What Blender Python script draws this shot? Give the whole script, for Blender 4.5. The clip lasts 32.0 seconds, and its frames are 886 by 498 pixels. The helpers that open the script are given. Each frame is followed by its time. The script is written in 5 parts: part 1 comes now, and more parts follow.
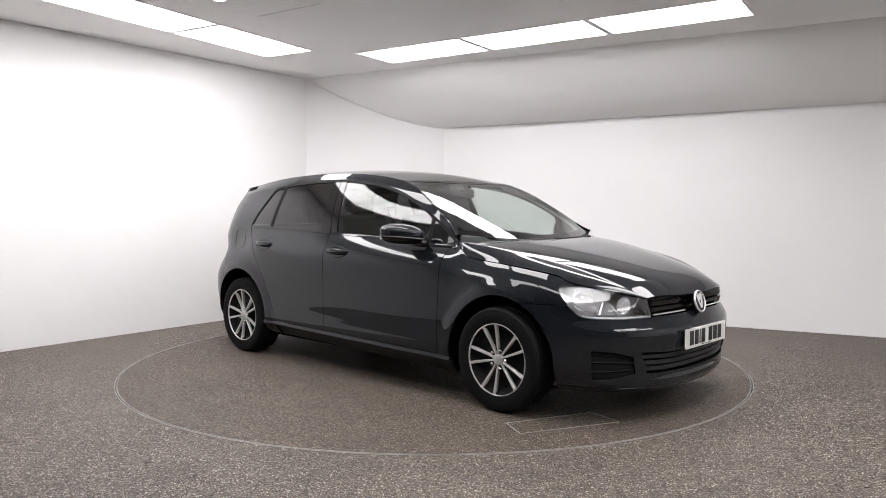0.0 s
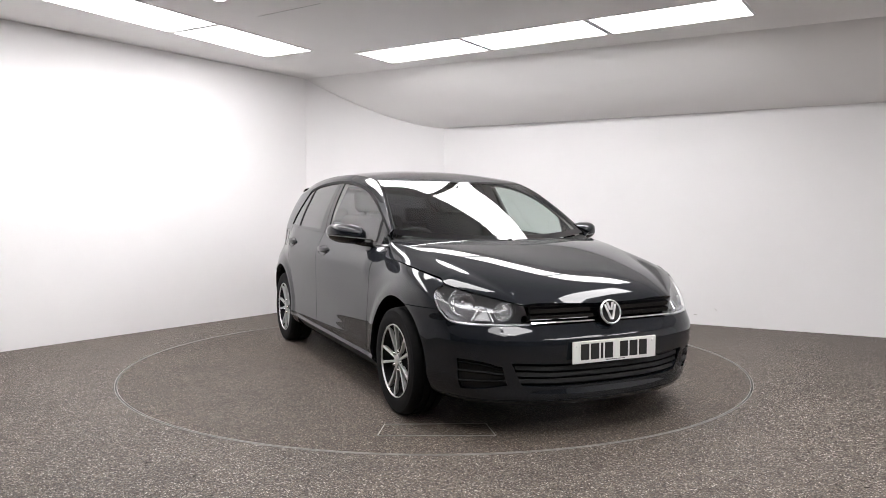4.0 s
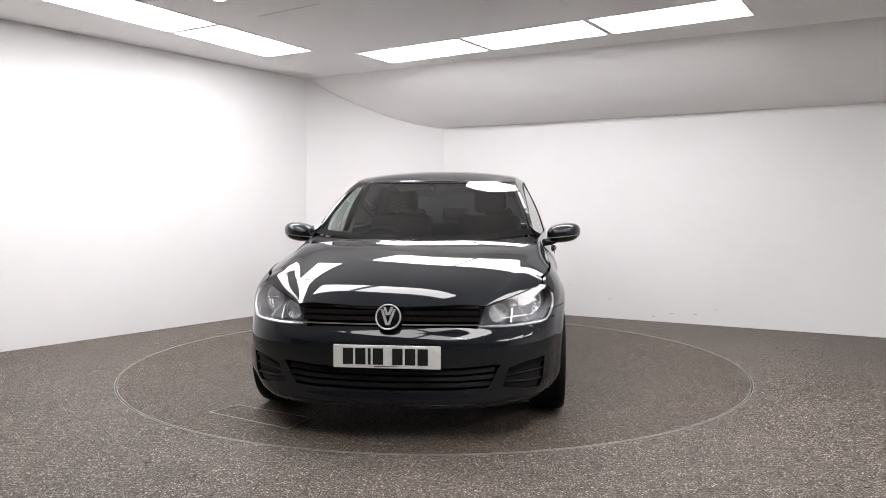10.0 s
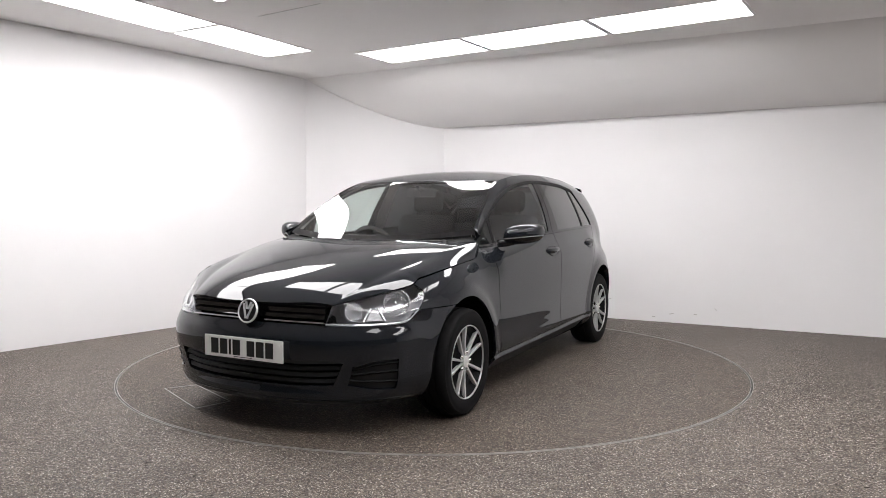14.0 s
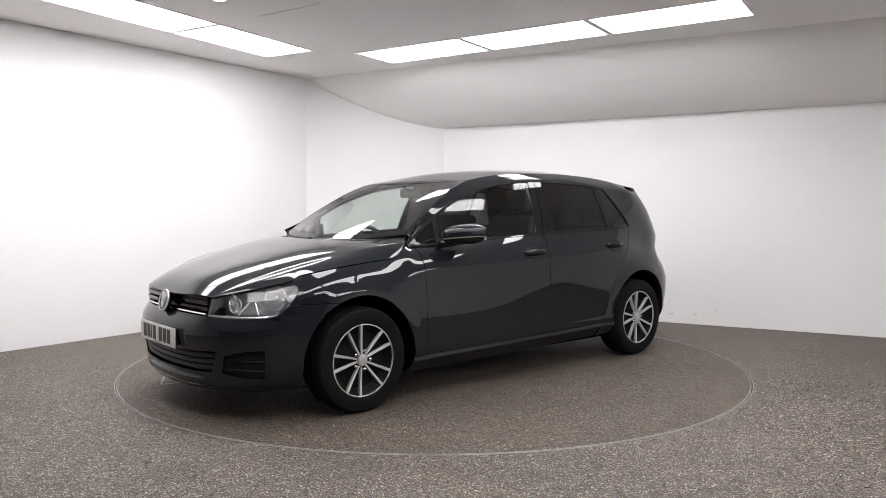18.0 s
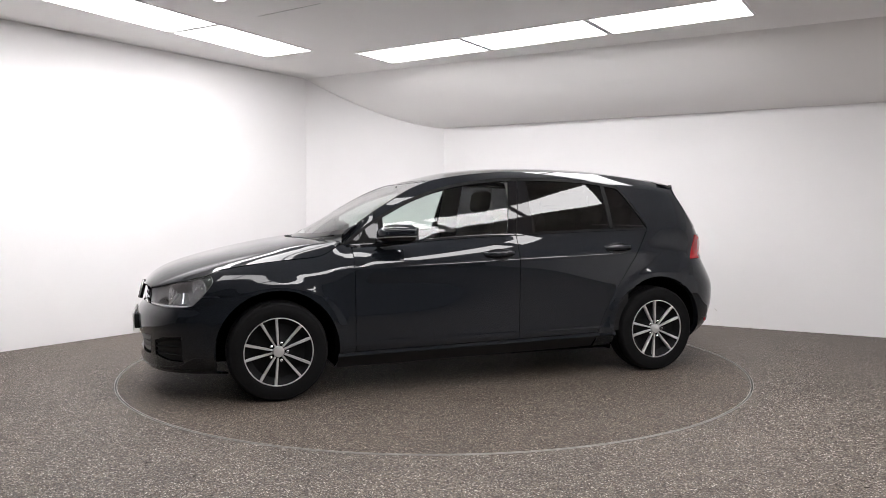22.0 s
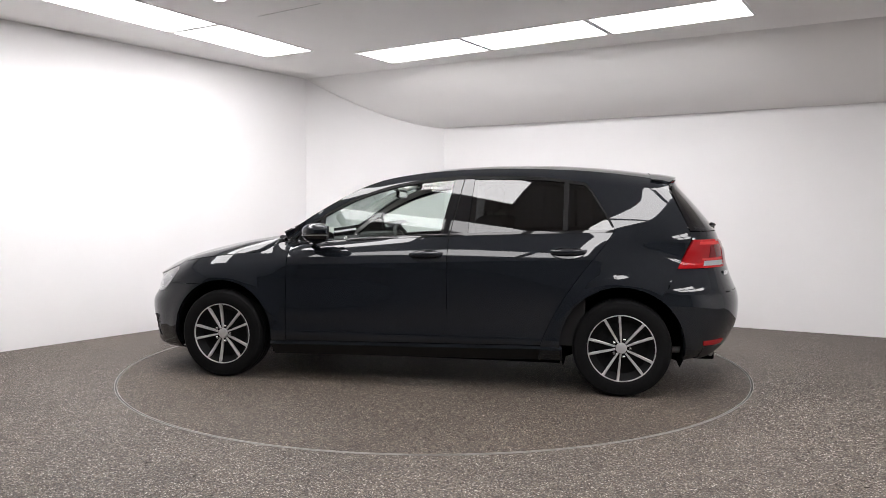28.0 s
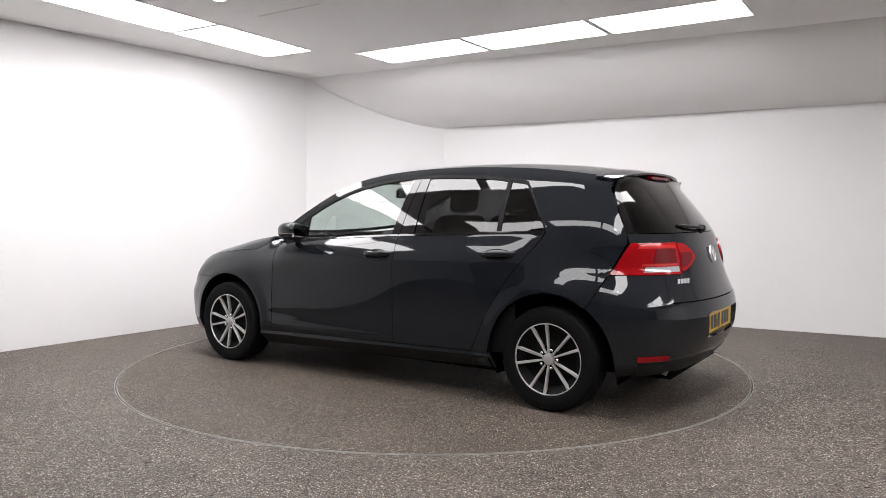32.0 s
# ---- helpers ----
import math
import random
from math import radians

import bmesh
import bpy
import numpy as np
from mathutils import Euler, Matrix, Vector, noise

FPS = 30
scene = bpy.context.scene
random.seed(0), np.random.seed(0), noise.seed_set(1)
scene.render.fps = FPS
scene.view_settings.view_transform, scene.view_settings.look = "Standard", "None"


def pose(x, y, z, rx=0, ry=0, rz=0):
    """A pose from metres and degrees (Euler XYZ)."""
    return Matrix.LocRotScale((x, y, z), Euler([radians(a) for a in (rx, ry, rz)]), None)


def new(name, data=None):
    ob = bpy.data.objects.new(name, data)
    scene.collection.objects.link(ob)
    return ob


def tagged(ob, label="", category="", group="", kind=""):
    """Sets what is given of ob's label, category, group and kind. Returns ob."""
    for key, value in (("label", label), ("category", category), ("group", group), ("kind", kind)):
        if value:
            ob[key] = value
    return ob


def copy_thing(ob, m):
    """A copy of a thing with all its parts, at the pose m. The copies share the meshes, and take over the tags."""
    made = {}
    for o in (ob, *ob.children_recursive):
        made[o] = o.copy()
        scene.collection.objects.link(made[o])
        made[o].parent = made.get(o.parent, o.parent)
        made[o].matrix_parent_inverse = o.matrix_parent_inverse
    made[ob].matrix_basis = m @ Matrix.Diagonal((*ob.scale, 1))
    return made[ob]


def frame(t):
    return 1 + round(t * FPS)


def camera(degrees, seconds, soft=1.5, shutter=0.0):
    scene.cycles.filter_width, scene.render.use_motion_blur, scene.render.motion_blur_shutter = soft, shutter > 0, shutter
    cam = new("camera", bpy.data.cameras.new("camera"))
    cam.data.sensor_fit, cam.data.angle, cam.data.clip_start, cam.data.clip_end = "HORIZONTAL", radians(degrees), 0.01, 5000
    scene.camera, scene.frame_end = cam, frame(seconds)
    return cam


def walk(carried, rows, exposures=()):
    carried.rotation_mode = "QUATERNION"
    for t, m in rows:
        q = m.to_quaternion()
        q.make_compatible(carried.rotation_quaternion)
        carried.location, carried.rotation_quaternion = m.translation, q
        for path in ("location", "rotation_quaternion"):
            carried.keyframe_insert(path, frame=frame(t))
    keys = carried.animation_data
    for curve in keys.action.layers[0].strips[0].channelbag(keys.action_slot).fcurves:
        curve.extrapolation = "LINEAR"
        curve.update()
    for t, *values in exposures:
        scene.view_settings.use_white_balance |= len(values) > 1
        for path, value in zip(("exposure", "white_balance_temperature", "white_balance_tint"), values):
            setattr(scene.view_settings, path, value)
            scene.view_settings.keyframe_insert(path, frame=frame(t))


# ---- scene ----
# The whole path: one still camera before a turntable that carries a car round.
CAM = pose(0.0, -5.6425, 1.126, 87.13, -0.07, -0.577)
cam = camera(61.2, 32.0, soft=0.8)
walk(cam, [(0, CAM), (32, CAM)], [(0, 0.0), (32, 0.0)])

# ---- light: white panels in the ceiling, five of them unseen fill, nothing else ----
PANEL_POWER = 13.0
world = bpy.data.worlds.new("world")
scene.world = world
world.use_nodes = True
world.node_tree.nodes["Background"].inputs["Color"].default_value = (0.9, 0.95, 1.0, 1)
world.node_tree.nodes["Background"].inputs["Strength"].default_value = 0.05


# ---- materials ----
def mat(name, color=(0.5, 0.5, 0.5), rough=0.5, metal=0.0, coat=0.0, coat_rough=0.03, ior=1.5, spec=0.5):
    m = bpy.data.materials.new(name)
    m.use_nodes = True
    b = m.node_tree.nodes["Principled BSDF"]
    b.inputs["Base Color"].default_value = (*color, 1)
    b.inputs["Roughness"].default_value = rough
    b.inputs["Metallic"].default_value = metal
    b.inputs["Coat Weight"].default_value = coat
    b.inputs["Coat Roughness"].default_value = coat_rough
    b.inputs["IOR"].default_value = ior
    b.inputs["Specular IOR Level"].default_value = spec
    return m


def node(m, kind, **values):
    n = m.node_tree.nodes.new(kind)
    for key, value in values.items():
        if key in n.inputs:
            n.inputs[key].default_value = value
    return n


def join(m, a, b):
    m.node_tree.links.new(a, b)


def ramp(m, source, stops):
    r = m.node_tree.nodes.new("ShaderNodeValToRGB")
    e = r.color_ramp.elements
    while len(e) < len(stops):
        e.new(0.5)
    for item, (at, c) in zip(e, stops):
        item.position, item.color = at, (*c, 1)
    join(m, source, r.inputs[0])
    return r.outputs[0]


def mixed(m, fac, a, b, how="MIX"):
    n = m.node_tree.nodes.new("ShaderNodeMix")
    n.data_type, n.blend_type = "RGBA", how
    if isinstance(fac, float):
        n.inputs[0].default_value = fac
    else:
        join(m, fac, n.inputs[0])
    for k, v in ((6, a), (7, b)):
        if isinstance(v, tuple):
            n.inputs[k].default_value = (*v, 1)
        else:
            join(m, v, n.inputs[k])
    return n.outputs[2]


def bsdf(m):
    return m.node_tree.nodes["Principled BSDF"]


def bumped(m, height, strength, distance):
    n = node(m, "ShaderNodeBump", Strength=strength, Distance=distance)
    join(m, height, n.inputs["Height"])
    join(m, n.outputs[0], bsdf(m).inputs["Normal"])


def speckled(name, tone):
    """Resin-bound aggregate: small brown, grey and pale stones in a dark binder."""
    m = mat(name, rough=0.75)
    where = node(m, "ShaderNodeTexCoord").outputs["Object"]
    v = node(m, "ShaderNodeTexVoronoi", Scale=180.0)
    join(m, where, v.inputs["Vector"])
    split = node(m, "ShaderNodeSeparateColor")
    join(m, v.outputs["Color"], split.inputs[0])
    stone = ramp(m, split.outputs[0], [(0.0, (0.022, 0.018, 0.016)), (0.30, (0.068, 0.053, 0.042)), (0.55, (0.125, 0.096, 0.073)),
                                       (0.80, (0.180, 0.160, 0.140)), (0.93, (0.31, 0.29, 0.265)), (1.0, (0.66, 0.63, 0.60))])
    gap = ramp(m, v.outputs["Distance"], [(0.35, (1, 1, 1)), (0.75, (0.3, 0.29, 0.28))])
    stone = mixed(m, 1.0, stone, gap, "MULTIPLY")
    big = node(m, "ShaderNodeTexNoise", Scale=1.3, Detail=5.0, Roughness=0.6)
    join(m, where, big.inputs["Vector"])
    wear = ramp(m, big.outputs[0], [(0.3, tuple(0.82 * c for c in tone)), (0.7, tuple(1.15 * c for c in tone))])
    stone = mixed(m, 1.0, stone, wear, "MULTIPLY")
    fine = node(m, "ShaderNodeTexNoise", Scale=14.0, Detail=3.0)
    join(m, where, fine.inputs["Vector"])
    stone = mixed(m, 1.0, stone, ramp(m, fine.outputs[0], [(0.3, (0.86, 0.86, 0.86)), (0.7, (1.1, 1.1, 1.1))]), "MULTIPLY")
    join(m, stone, bsdf(m).inputs["Base Color"])
    shine = ramp(m, split.outputs[1], [(0.0, (0.45, 0.45, 0.45)), (1.0, (0.85, 0.85, 0.85))])
    join(m, shine, bsdf(m).inputs["Roughness"])
    bumped(m, v.outputs["Distance"], 0.6, -0.004)
    return m


def plaster(name, color, marks=0.03):
    """Painted board with faint roller texture, patches and scuffs."""
    m = mat(name, color, 0.7)
    where = node(m, "ShaderNodeTexCoord").outputs["Object"]
    n = node(m, "ShaderNodeTexNoise", Scale=0.9, Detail=6.0, Roughness=0.55)
    join(m, where, n.inputs["Vector"])
    lo, hi = tuple(c * (1 - marks) for c in color), tuple(min(0.95, c * (1 + marks * 0.5)) for c in color)
    join(m, ramp(m, n.outputs[0], [(0.3, lo), (0.7, hi)]), bsdf(m).inputs["Base Color"])
    g = node(m, "ShaderNodeTexNoise", Scale=240.0, Detail=2.0)
    join(m, where, g.inputs["Vector"])
    bumped(m, g.outputs[0], 0.08, 0.002)
    return m


FLOOR = speckled("aggregate_floor", (1.10, 1.07, 1.035))
DISC = speckled("aggregate_disc", (0.86, 0.79, 0.715))
WALL = plaster("white_wall_paint", (0.82, 0.81, 0.815))
CEIL = plaster("ceiling_paint", (0.93, 0.92, 0.915), 0.02)
# for unseen walls only: dark to keep bounce and reflections down
DARK_WALL = plaster("dark_unseen_wall", (0.12, 0.12, 0.125))
STEEL = mat("edge_steel", (0.42, 0.41, 0.39), 0.5, 0.6)
GROOVE = mat("groove_black", (0.012, 0.012, 0.012), 0.8)
TRIM_GREY = mat("light_frame_metal", (0.78, 0.78, 0.78), 0.5)


def glowing(name, power):
    m = mat(name, (0.8, 0.8, 0.8))
    bsdf(m).inputs["Emission Color"].default_value = (1.0, 0.975, 0.985, 1)
    bsdf(m).inputs["Emission Strength"].default_value = power
    return m


GLOW = glowing("light_diffuser", PANEL_POWER)
GLOW_DIM = glowing("dimmed_light_diffuser", 0.6 * PANEL_POWER)


# ---- mesh helpers ----
def mesh_of(name, verts, faces, material, smooth=False):
    me = bpy.data.meshes.new(name)
    me.from_pydata([tuple(v) for v in verts], [], [tuple(f) for f in faces])
    me.materials.append(material)
    if smooth:
        me.shade_smooth()
    me.update()
    return me


def part(name, bm, material, parent=None, label="", smooth=False, sharp=None):
    """Links a bmesh, or (verts, faces), as one mesh object under a thing or a part."""
    if isinstance(bm, tuple):
        me = mesh_of(name, bm[0], bm[1], material, smooth)
    else:
        me = bpy.data.meshes.new(name)
        bm.to_mesh(me)
        bm.free()
        me.materials.append(material)
        if smooth:
            me.shade_smooth()
    if sharp:
        me.set_sharp_from_angle(angle=radians(sharp))
    ob = new(name, me)
    if parent:
        ob.parent = parent
    if label:
        ob["label"] = label
    return ob


def box(x0, x1, y0, y1, z0, z1, bevel=0.0, segments=2):
    bm = bmesh.new()
    bmesh.ops.create_cube(bm, size=1)
    for v in bm.verts:
        v.co = ((x0 + x1) / 2 + v.co.x * (x1 - x0), (y0 + y1) / 2 + v.co.y * (y1 - y0), (z0 + z1) / 2 + v.co.z * (z1 - z0))
    if bevel:
        bmesh.ops.bevel(bm, geom=bm.edges[:], offset=bevel, segments=segments, affect="EDGES", profile=0.5)
    return bm


def ring_wall(points, z0, z1, thick=0.12):
    """A straight piece of wall: inner foot line from a to b, thickness away from the room, tops z1 at a and b."""
    (ax, ay), (bx, by) = points
    n = Vector((by - ay, ax - bx, 0)).normalized() * thick
    za, zb = z1 if isinstance(z1, tuple) else (z1, z1)
    inner = [Vector((ax, ay, z0)), Vector((bx, by, z0)), Vector((bx, by, zb)), Vector((ax, ay, za))]
    outer = [v + n for v in inner]
    faces = [(0, 1, 2, 3), (7, 6, 5, 4), (0, 4, 5, 1), (1, 5, 6, 2), (2, 6, 7, 3), (3, 7, 4, 0)]
    return inner + outer, faces


# ---- the room ----
R = 2.2215
HIGH, LOW = 2.64, 2.10
A = (-7.2, -4.75)      # far end of the bright wall, out of view
B = (-1.49, 3.02)      # where it meets the short back wall
C = (0.10, 3.21)       # low corner
D = (6.4, -0.355)       # far end of the low wall
E_ = (6.4, -8.2)
F = (-7.2, -8.2)
tagged(part("wall_left", ring_wall((B, A), 0, HIGH), WALL), "tall white-painted plaster wall beside the turntable", "wall", kind="structure")
COVE = [(f, LOW + (HIGH - LOW) * (1 - f) ** 1.62) for f in [k / 12 for k in range(13)]]
bw = Vector((C[0] - B[0], C[1] - B[1], 0))
bn = Vector((-bw.y, bw.x, 0)).normalized() * 0.12
wv = [Vector((B[0], B[1], 0)) + bw * f + Vector((0, 0, z)) for f, z in COVE] + [Vector((B[0], B[1], 0)) + bw * f for f, z in COVE]
wv += [v + bn for v in wv]
wf = [(13 + k, 14 + k, k + 1, k) for k in range(12)] + [(26 + k, 27 + k, 40 + k, 39 + k) for k in range(12)] + [(k, k + 1, 27 + k, 26 + k) for k in range(12)]
tagged(part("wall_back", (wv, wf), WALL), "short white wall under a falling cove", "wall", kind="structure")
tagged(part("wall_right", ring_wall((D, C), 0, LOW), WALL), "low white-painted wall with faint scuffs", "wall", kind="structure")
# unseen wall, added white to bounce light onto the right side
tagged(part("added_wall_right", ring_wall((E_, D), 0, 4.0), WALL), "unseen white end wall, added to bounce light", "wall", kind="structure")
# unseen, dark for the dark reflections on the car
tagged(part("wall_behind", ring_wall((F, E_), 0, 4.0), DARK_WALL), "unseen dark wall closing the studio behind the camera", "wall", kind="structure")
# unseen wall, added dark to hold back bounce on the left
tagged(part("added_wall_left", ring_wall((A, F), 0, 4.0), DARK_WALL), "unseen dark end wall, added to cut bounce on the left", "wall", kind="structure")

# floor with a round hole for the turntable, steel edge and groove
N = 256
circle = [(math.cos(2 * math.pi * i / N), math.sin(2 * math.pi * i / N)) for i in range(N)]
R1 = R + 0.010


def far_edge(c, s):
    k = min(abs(12 / c) if abs(c) > 1e-6 else 99, abs(12 / s) if abs(s) > 1e-6 else 99)
    return (c * k, s * k, 0)


verts = [(c * R1, s * R1, 0) for c, s in circle] + [far_edge(c, s) for c, s in circle]
faces = [(i, N + i, N + (i + 1) % N, (i + 1) % N) for i in range(N)]
floor = tagged(part("floor", (verts, faces), FLOOR), "brown-grey speckled resin aggregate floor", "floor", kind="structure")


def annulus(r0, r1, z0, z1, n=N):
    """A solid flat ring."""
    vs, fs = [], []
    for r, z in ((r0, z0), (r1, z0), (r1, z1), (r0, z1)):
        vs += [(math.cos(2 * math.pi * i / n) * r, math.sin(2 * math.pi * i / n) * r, z) for i in range(n)]
    for k in range(4):
        j = (k + 1) % 4
        fs += [(k * n + i, k * n + (i + 1) % n, j * n + (i + 1) % n, j * n + i) for i in range(n)]
    return vs, fs


tagged(part("floor_edge", annulus(R1, R1 + 0.004, -0.05, 0.002), STEEL), "thin steel edging round the turntable pit", "edging", kind="structure")
tagged(part("pit", annulus(R - 0.4, R1 + 0.004, -0.14, -0.06), GROOVE), "black bottom of the turntable gap", "pit", kind="structure")

# ceiling: flat part and a part that slopes down to the low wall
along = Vector((D[0] - C[0], D[1] - C[1], 0)).normalized()
fold = [Vector((B[0], B[1], HIGH)), Vector((B[0], B[1], HIGH)) + along * 11.5]
low = [Vector((C[0], C[1], LOW)) - along * 0.05, Vector((C[0], C[1], LOW)) + along * 10.5]
away = Vector((along.y, -along.x, 0)) * -1.0
up = Vector((0, 0, 0.1))
cv = [fold[0] - along * 9.0, fold[1], fold[1] - away * 12.0, fold[0] - along * 9.0 - away * 12.0]
tagged(part("ceiling", ([*cv, *[v + up for v in cv]], [(3, 2, 1, 0), (4, 5, 6, 7), (0, 1, 5, 4), (1, 2, 6, 5), (2, 3, 7, 6), (3, 0, 4, 7)]), CEIL),
       "flat off-white ceiling with recessed light panels", "ceiling", kind="structure")
foot = Vector((C[0], C[1], 0)) - Vector((B[0], B[1], 0))
across = away * foot.dot(away)
sv, sf = [], []
for f, z in COVE + [(1.25, LOW - 0.06)]:
    g = Vector((B[0], B[1], z)) + across * f
    sv += [g - along * 0.8, g + along * 11.5, g + along * 11.5 + up, g - along * 0.8 + up]
for k in range(len(COVE)):
    for j in range(4):
        sf.append((4 * k + j, 4 * k + (j + 1) % 4, 4 * k + 4 + (j + 1) % 4, 4 * k + 4 + j))
cove = tagged(part("ceiling_cove", (sv, sf), CEIL, smooth=True, sharp=40), "off-white ceiling curving down to the low wall", "ceiling", kind="structure")


# ---- light panels ----
def light_panel(glow, label):
    thing = new("ceiling_light")
    fr = bmesh.new()
    for x0, x1, y0, y1 in ((-0.582, 0.582, -0.285, -0.275), (-0.582, 0.582, 0.275, 0.285), (-0.582, -0.558, -0.275, 0.275), (0.558, 0.582, -0.275, 0.275)):
        b = box(x0, x1, y0, y1, -0.006, 0.0)
        me = bpy.data.meshes.new("t")
        b.to_mesh(me)
        fr.from_mesh(me)
        bpy.data.meshes.remove(me)
        b.free()
    part("frame", fr, TRIM_GREY, thing, "thin white metal frame")
    part("diffuser", box(-0.558, 0.558, -0.275, 0.275, -0.004, -0.001), glow, thing, "glowing white diffuser")
    return tagged(thing, label, "ceiling light", "ceiling light panels")


LEFT_DIR, RIGHT_DIR = 59.3, -35.6
rows, dim_rows = [], []
for i in range(3):
    rows.append((-1.385 - 0.511 * (0.61 + 1.165 * i), 1.69 - 0.86 * (0.61 + 1.165 * i), LEFT_DIR))
for i in range(3):
    rows.append((-0.635 + 0.833 * (0.61 + 1.17 * i), 1.875 - 0.553 * (0.61 + 1.17 * i), RIGHT_DIR + 2.0))
for i in range(2):
    rows.append((-1.757 + 0.813 * (0.61 + 1.215 * i), -0.341 - 0.582 * (0.61 + 1.215 * i), RIGHT_DIR))
for i in range(3):
    rows.append((2.40 - 0.511 * (0.61 + 1.22 * i), -0.80 - 0.86 * (0.61 + 1.22 * i), LEFT_DIR))
# three unseen panels, added to brighten the right side of the room
for i in range(3):
    rows.append((5.35 - 0.511 * (0.61 + 1.22 * i), -2.60 - 0.86 * (0.61 + 1.22 * i), LEFT_DIR))
# two more unseen panels, added as fill for the floor on the right
for i in range(2):
    rows.append((4.10 - 0.511 * (0.61 + 1.22 * i), -3.30 - 0.86 * (0.61 + 1.22 * i), LEFT_DIR))
for i in range(3):
    dim_rows.append((-1.705 + 0.813 * (-0.11 + 1.215 * i), -2.382 - 0.582 * (-0.11 + 1.215 * i), RIGHT_DIR))
for places, glow, label in ((rows, GLOW, "bright white rectangular light panel in the ceiling; five unseen ones on the right are added fill"), (dim_rows, GLOW_DIM, "dimmed white rectangular light panel set in the ceiling")):
    panel_light = light_panel(glow, label)
    for n, (x, y, a) in enumerate(places):
        m = pose(x, y, HIGH - 0.001, 0, 0, a)
        if n == 0:
            panel_light.matrix_basis = m
        else:
            copy_thing(panel_light, m)

# ---- turntable ----
table = tagged(new("turntable"), "round speckled turntable disc with a steel rim", "turntable")
part("disc", ([(c * (R - 0.004), s * (R - 0.004), 0.0) for c, s in circle] + [(c * (R - 0.004), s * (R - 0.004), -0.05) for c, s in circle],
              [tuple(range(N))] + [(i, N + i, N + (i + 1) % N, (i + 1) % N) for i in range(N)]), DISC, table)
part("rim", annulus(R - 0.004, R, -0.05, 0.002), STEEL, table, "thin bright steel rim")

for a, b in (((1.46, -.965), (1.63, -1.066)), ((1.63, -1.066), (1.885, -.53)), ((1.885, -.53), (1.672, -.47)), ((1.672, -.47), (1.46, -.965))):
    d = Vector((b[0] - a[0], b[1] - a[1], 0))
    n = Vector((-d.y, d.x, 0)).normalized() * 0.0025
    a, b = Vector((*a, 0)), Vector((*b, 0))
    up = Vector((0, 0, 0.0025))
    part("hatch_edge", ([a - n, b - n, b + n, a + n, a - n + up, b - n + up, b + n + up, a + n + up],
                        [(4, 5, 6, 7), (0, 1, 5, 4), (1, 2, 6, 5), (2, 3, 7, 6), (3, 0, 4, 7)]), STEEL, table, "thin steel edge of a floor hatch")


# ---- small marks of use: ceiling joints, wall scuffs, bits on the floor ----
JOINT = mat("joint_shadow", (0.70, 0.69, 0.68), 0.8)
SCUFF = mat("scuff_grey", (0.52, 0.50, 0.48), 0.8)
LEAF = mat("dry_leaf", (0.035, 0.028, 0.022), 0.8)


def strip_between(name, a, b, half, n, material, label):
    a, b, n = Vector(a), Vector(b), Vector(n)
    w = (b - a).cross(n).normalized() * half
    vs = [a - w, b - w, b + w, a + w]
    vs += [v + n * 0.003 for v in vs]
    return tagged(part(name, (vs, [(4, 5, 6, 7), (0, 1, 5, 4), (1, 2, 6, 5), (2, 3, 7, 6), (3, 0, 4, 7)]), material), label, "mark", kind="structure")


for a, b in (((-1.38, 0.28), (-0.84, -0.09)), ((2.24, 1.16), (2.68, 0.82)), ((1.71, 1.4), (2.03, 1.23))):
    strip_between("ceiling_joint", (*a, HIGH), (*b, HIGH), 0.0022, (0, 0, -1), JOINT, "fine joint between ceiling boards")
wall_n = Vector((along.y, -along.x, 0))
for s, z, dx, dz in ((2.62, 0.085, .05, .012), (2.86, 0.10, .035, -.004), (3.06, 0.17, .02, -.02), (2.45, 0.05, .03, .0), (1.98, 0.20, .04, .01), (1.55, .33, .03, .004)):
    a = Vector((C[0], C[1], z)) + along * s
    strip_between("wall_scuff", a, a + along * dx + Vector((0, 0, dz)), 0.003, wall_n, SCUFF, "faint grey scuff on the low wall")


def fragment(x, y, size, turn_):
    vs, n = [(0, 0, .006)], 9
    for i in range(n):
        a = 2 * math.pi * i / n
        r = size * (0.55 + 0.6 * noise.random())
        vs.append((r * math.cos(a) * 1.6, r * math.sin(a) * .6, .001 + .006 * noise.random()))
    fs = [(0, 1 + i, 1 + (i + 1) % n) for i in range(n)]
    ob = part("leaf_fragment", (vs, fs), LEAF)
    ob.matrix_basis = pose(x, y, 0.001, 0, 0, turn_)
    return tagged(ob, "dry dark leaf fragment lying on the aggregate floor", "debris", "leaf fragments on the floor")


for k, (x, y, size) in enumerate([(-1.28, -2.34, 0.016), (-1.28, -2.38, 0.01), (-1.02, -2.51, 0.012), (1.66, -2.63, 0.016), (1.76, -2.66, 0.01), (2.44, -0.42, 0.012), (-1.45, 0.23, 0.012), (-2.31, 1.56, 0.012), (2.79, -0.5, 0.01), (2.31, -1.66, 0.008), (-2.92, 0.9, 0.014)]):
    fragment(x, y, size, 47 * k)


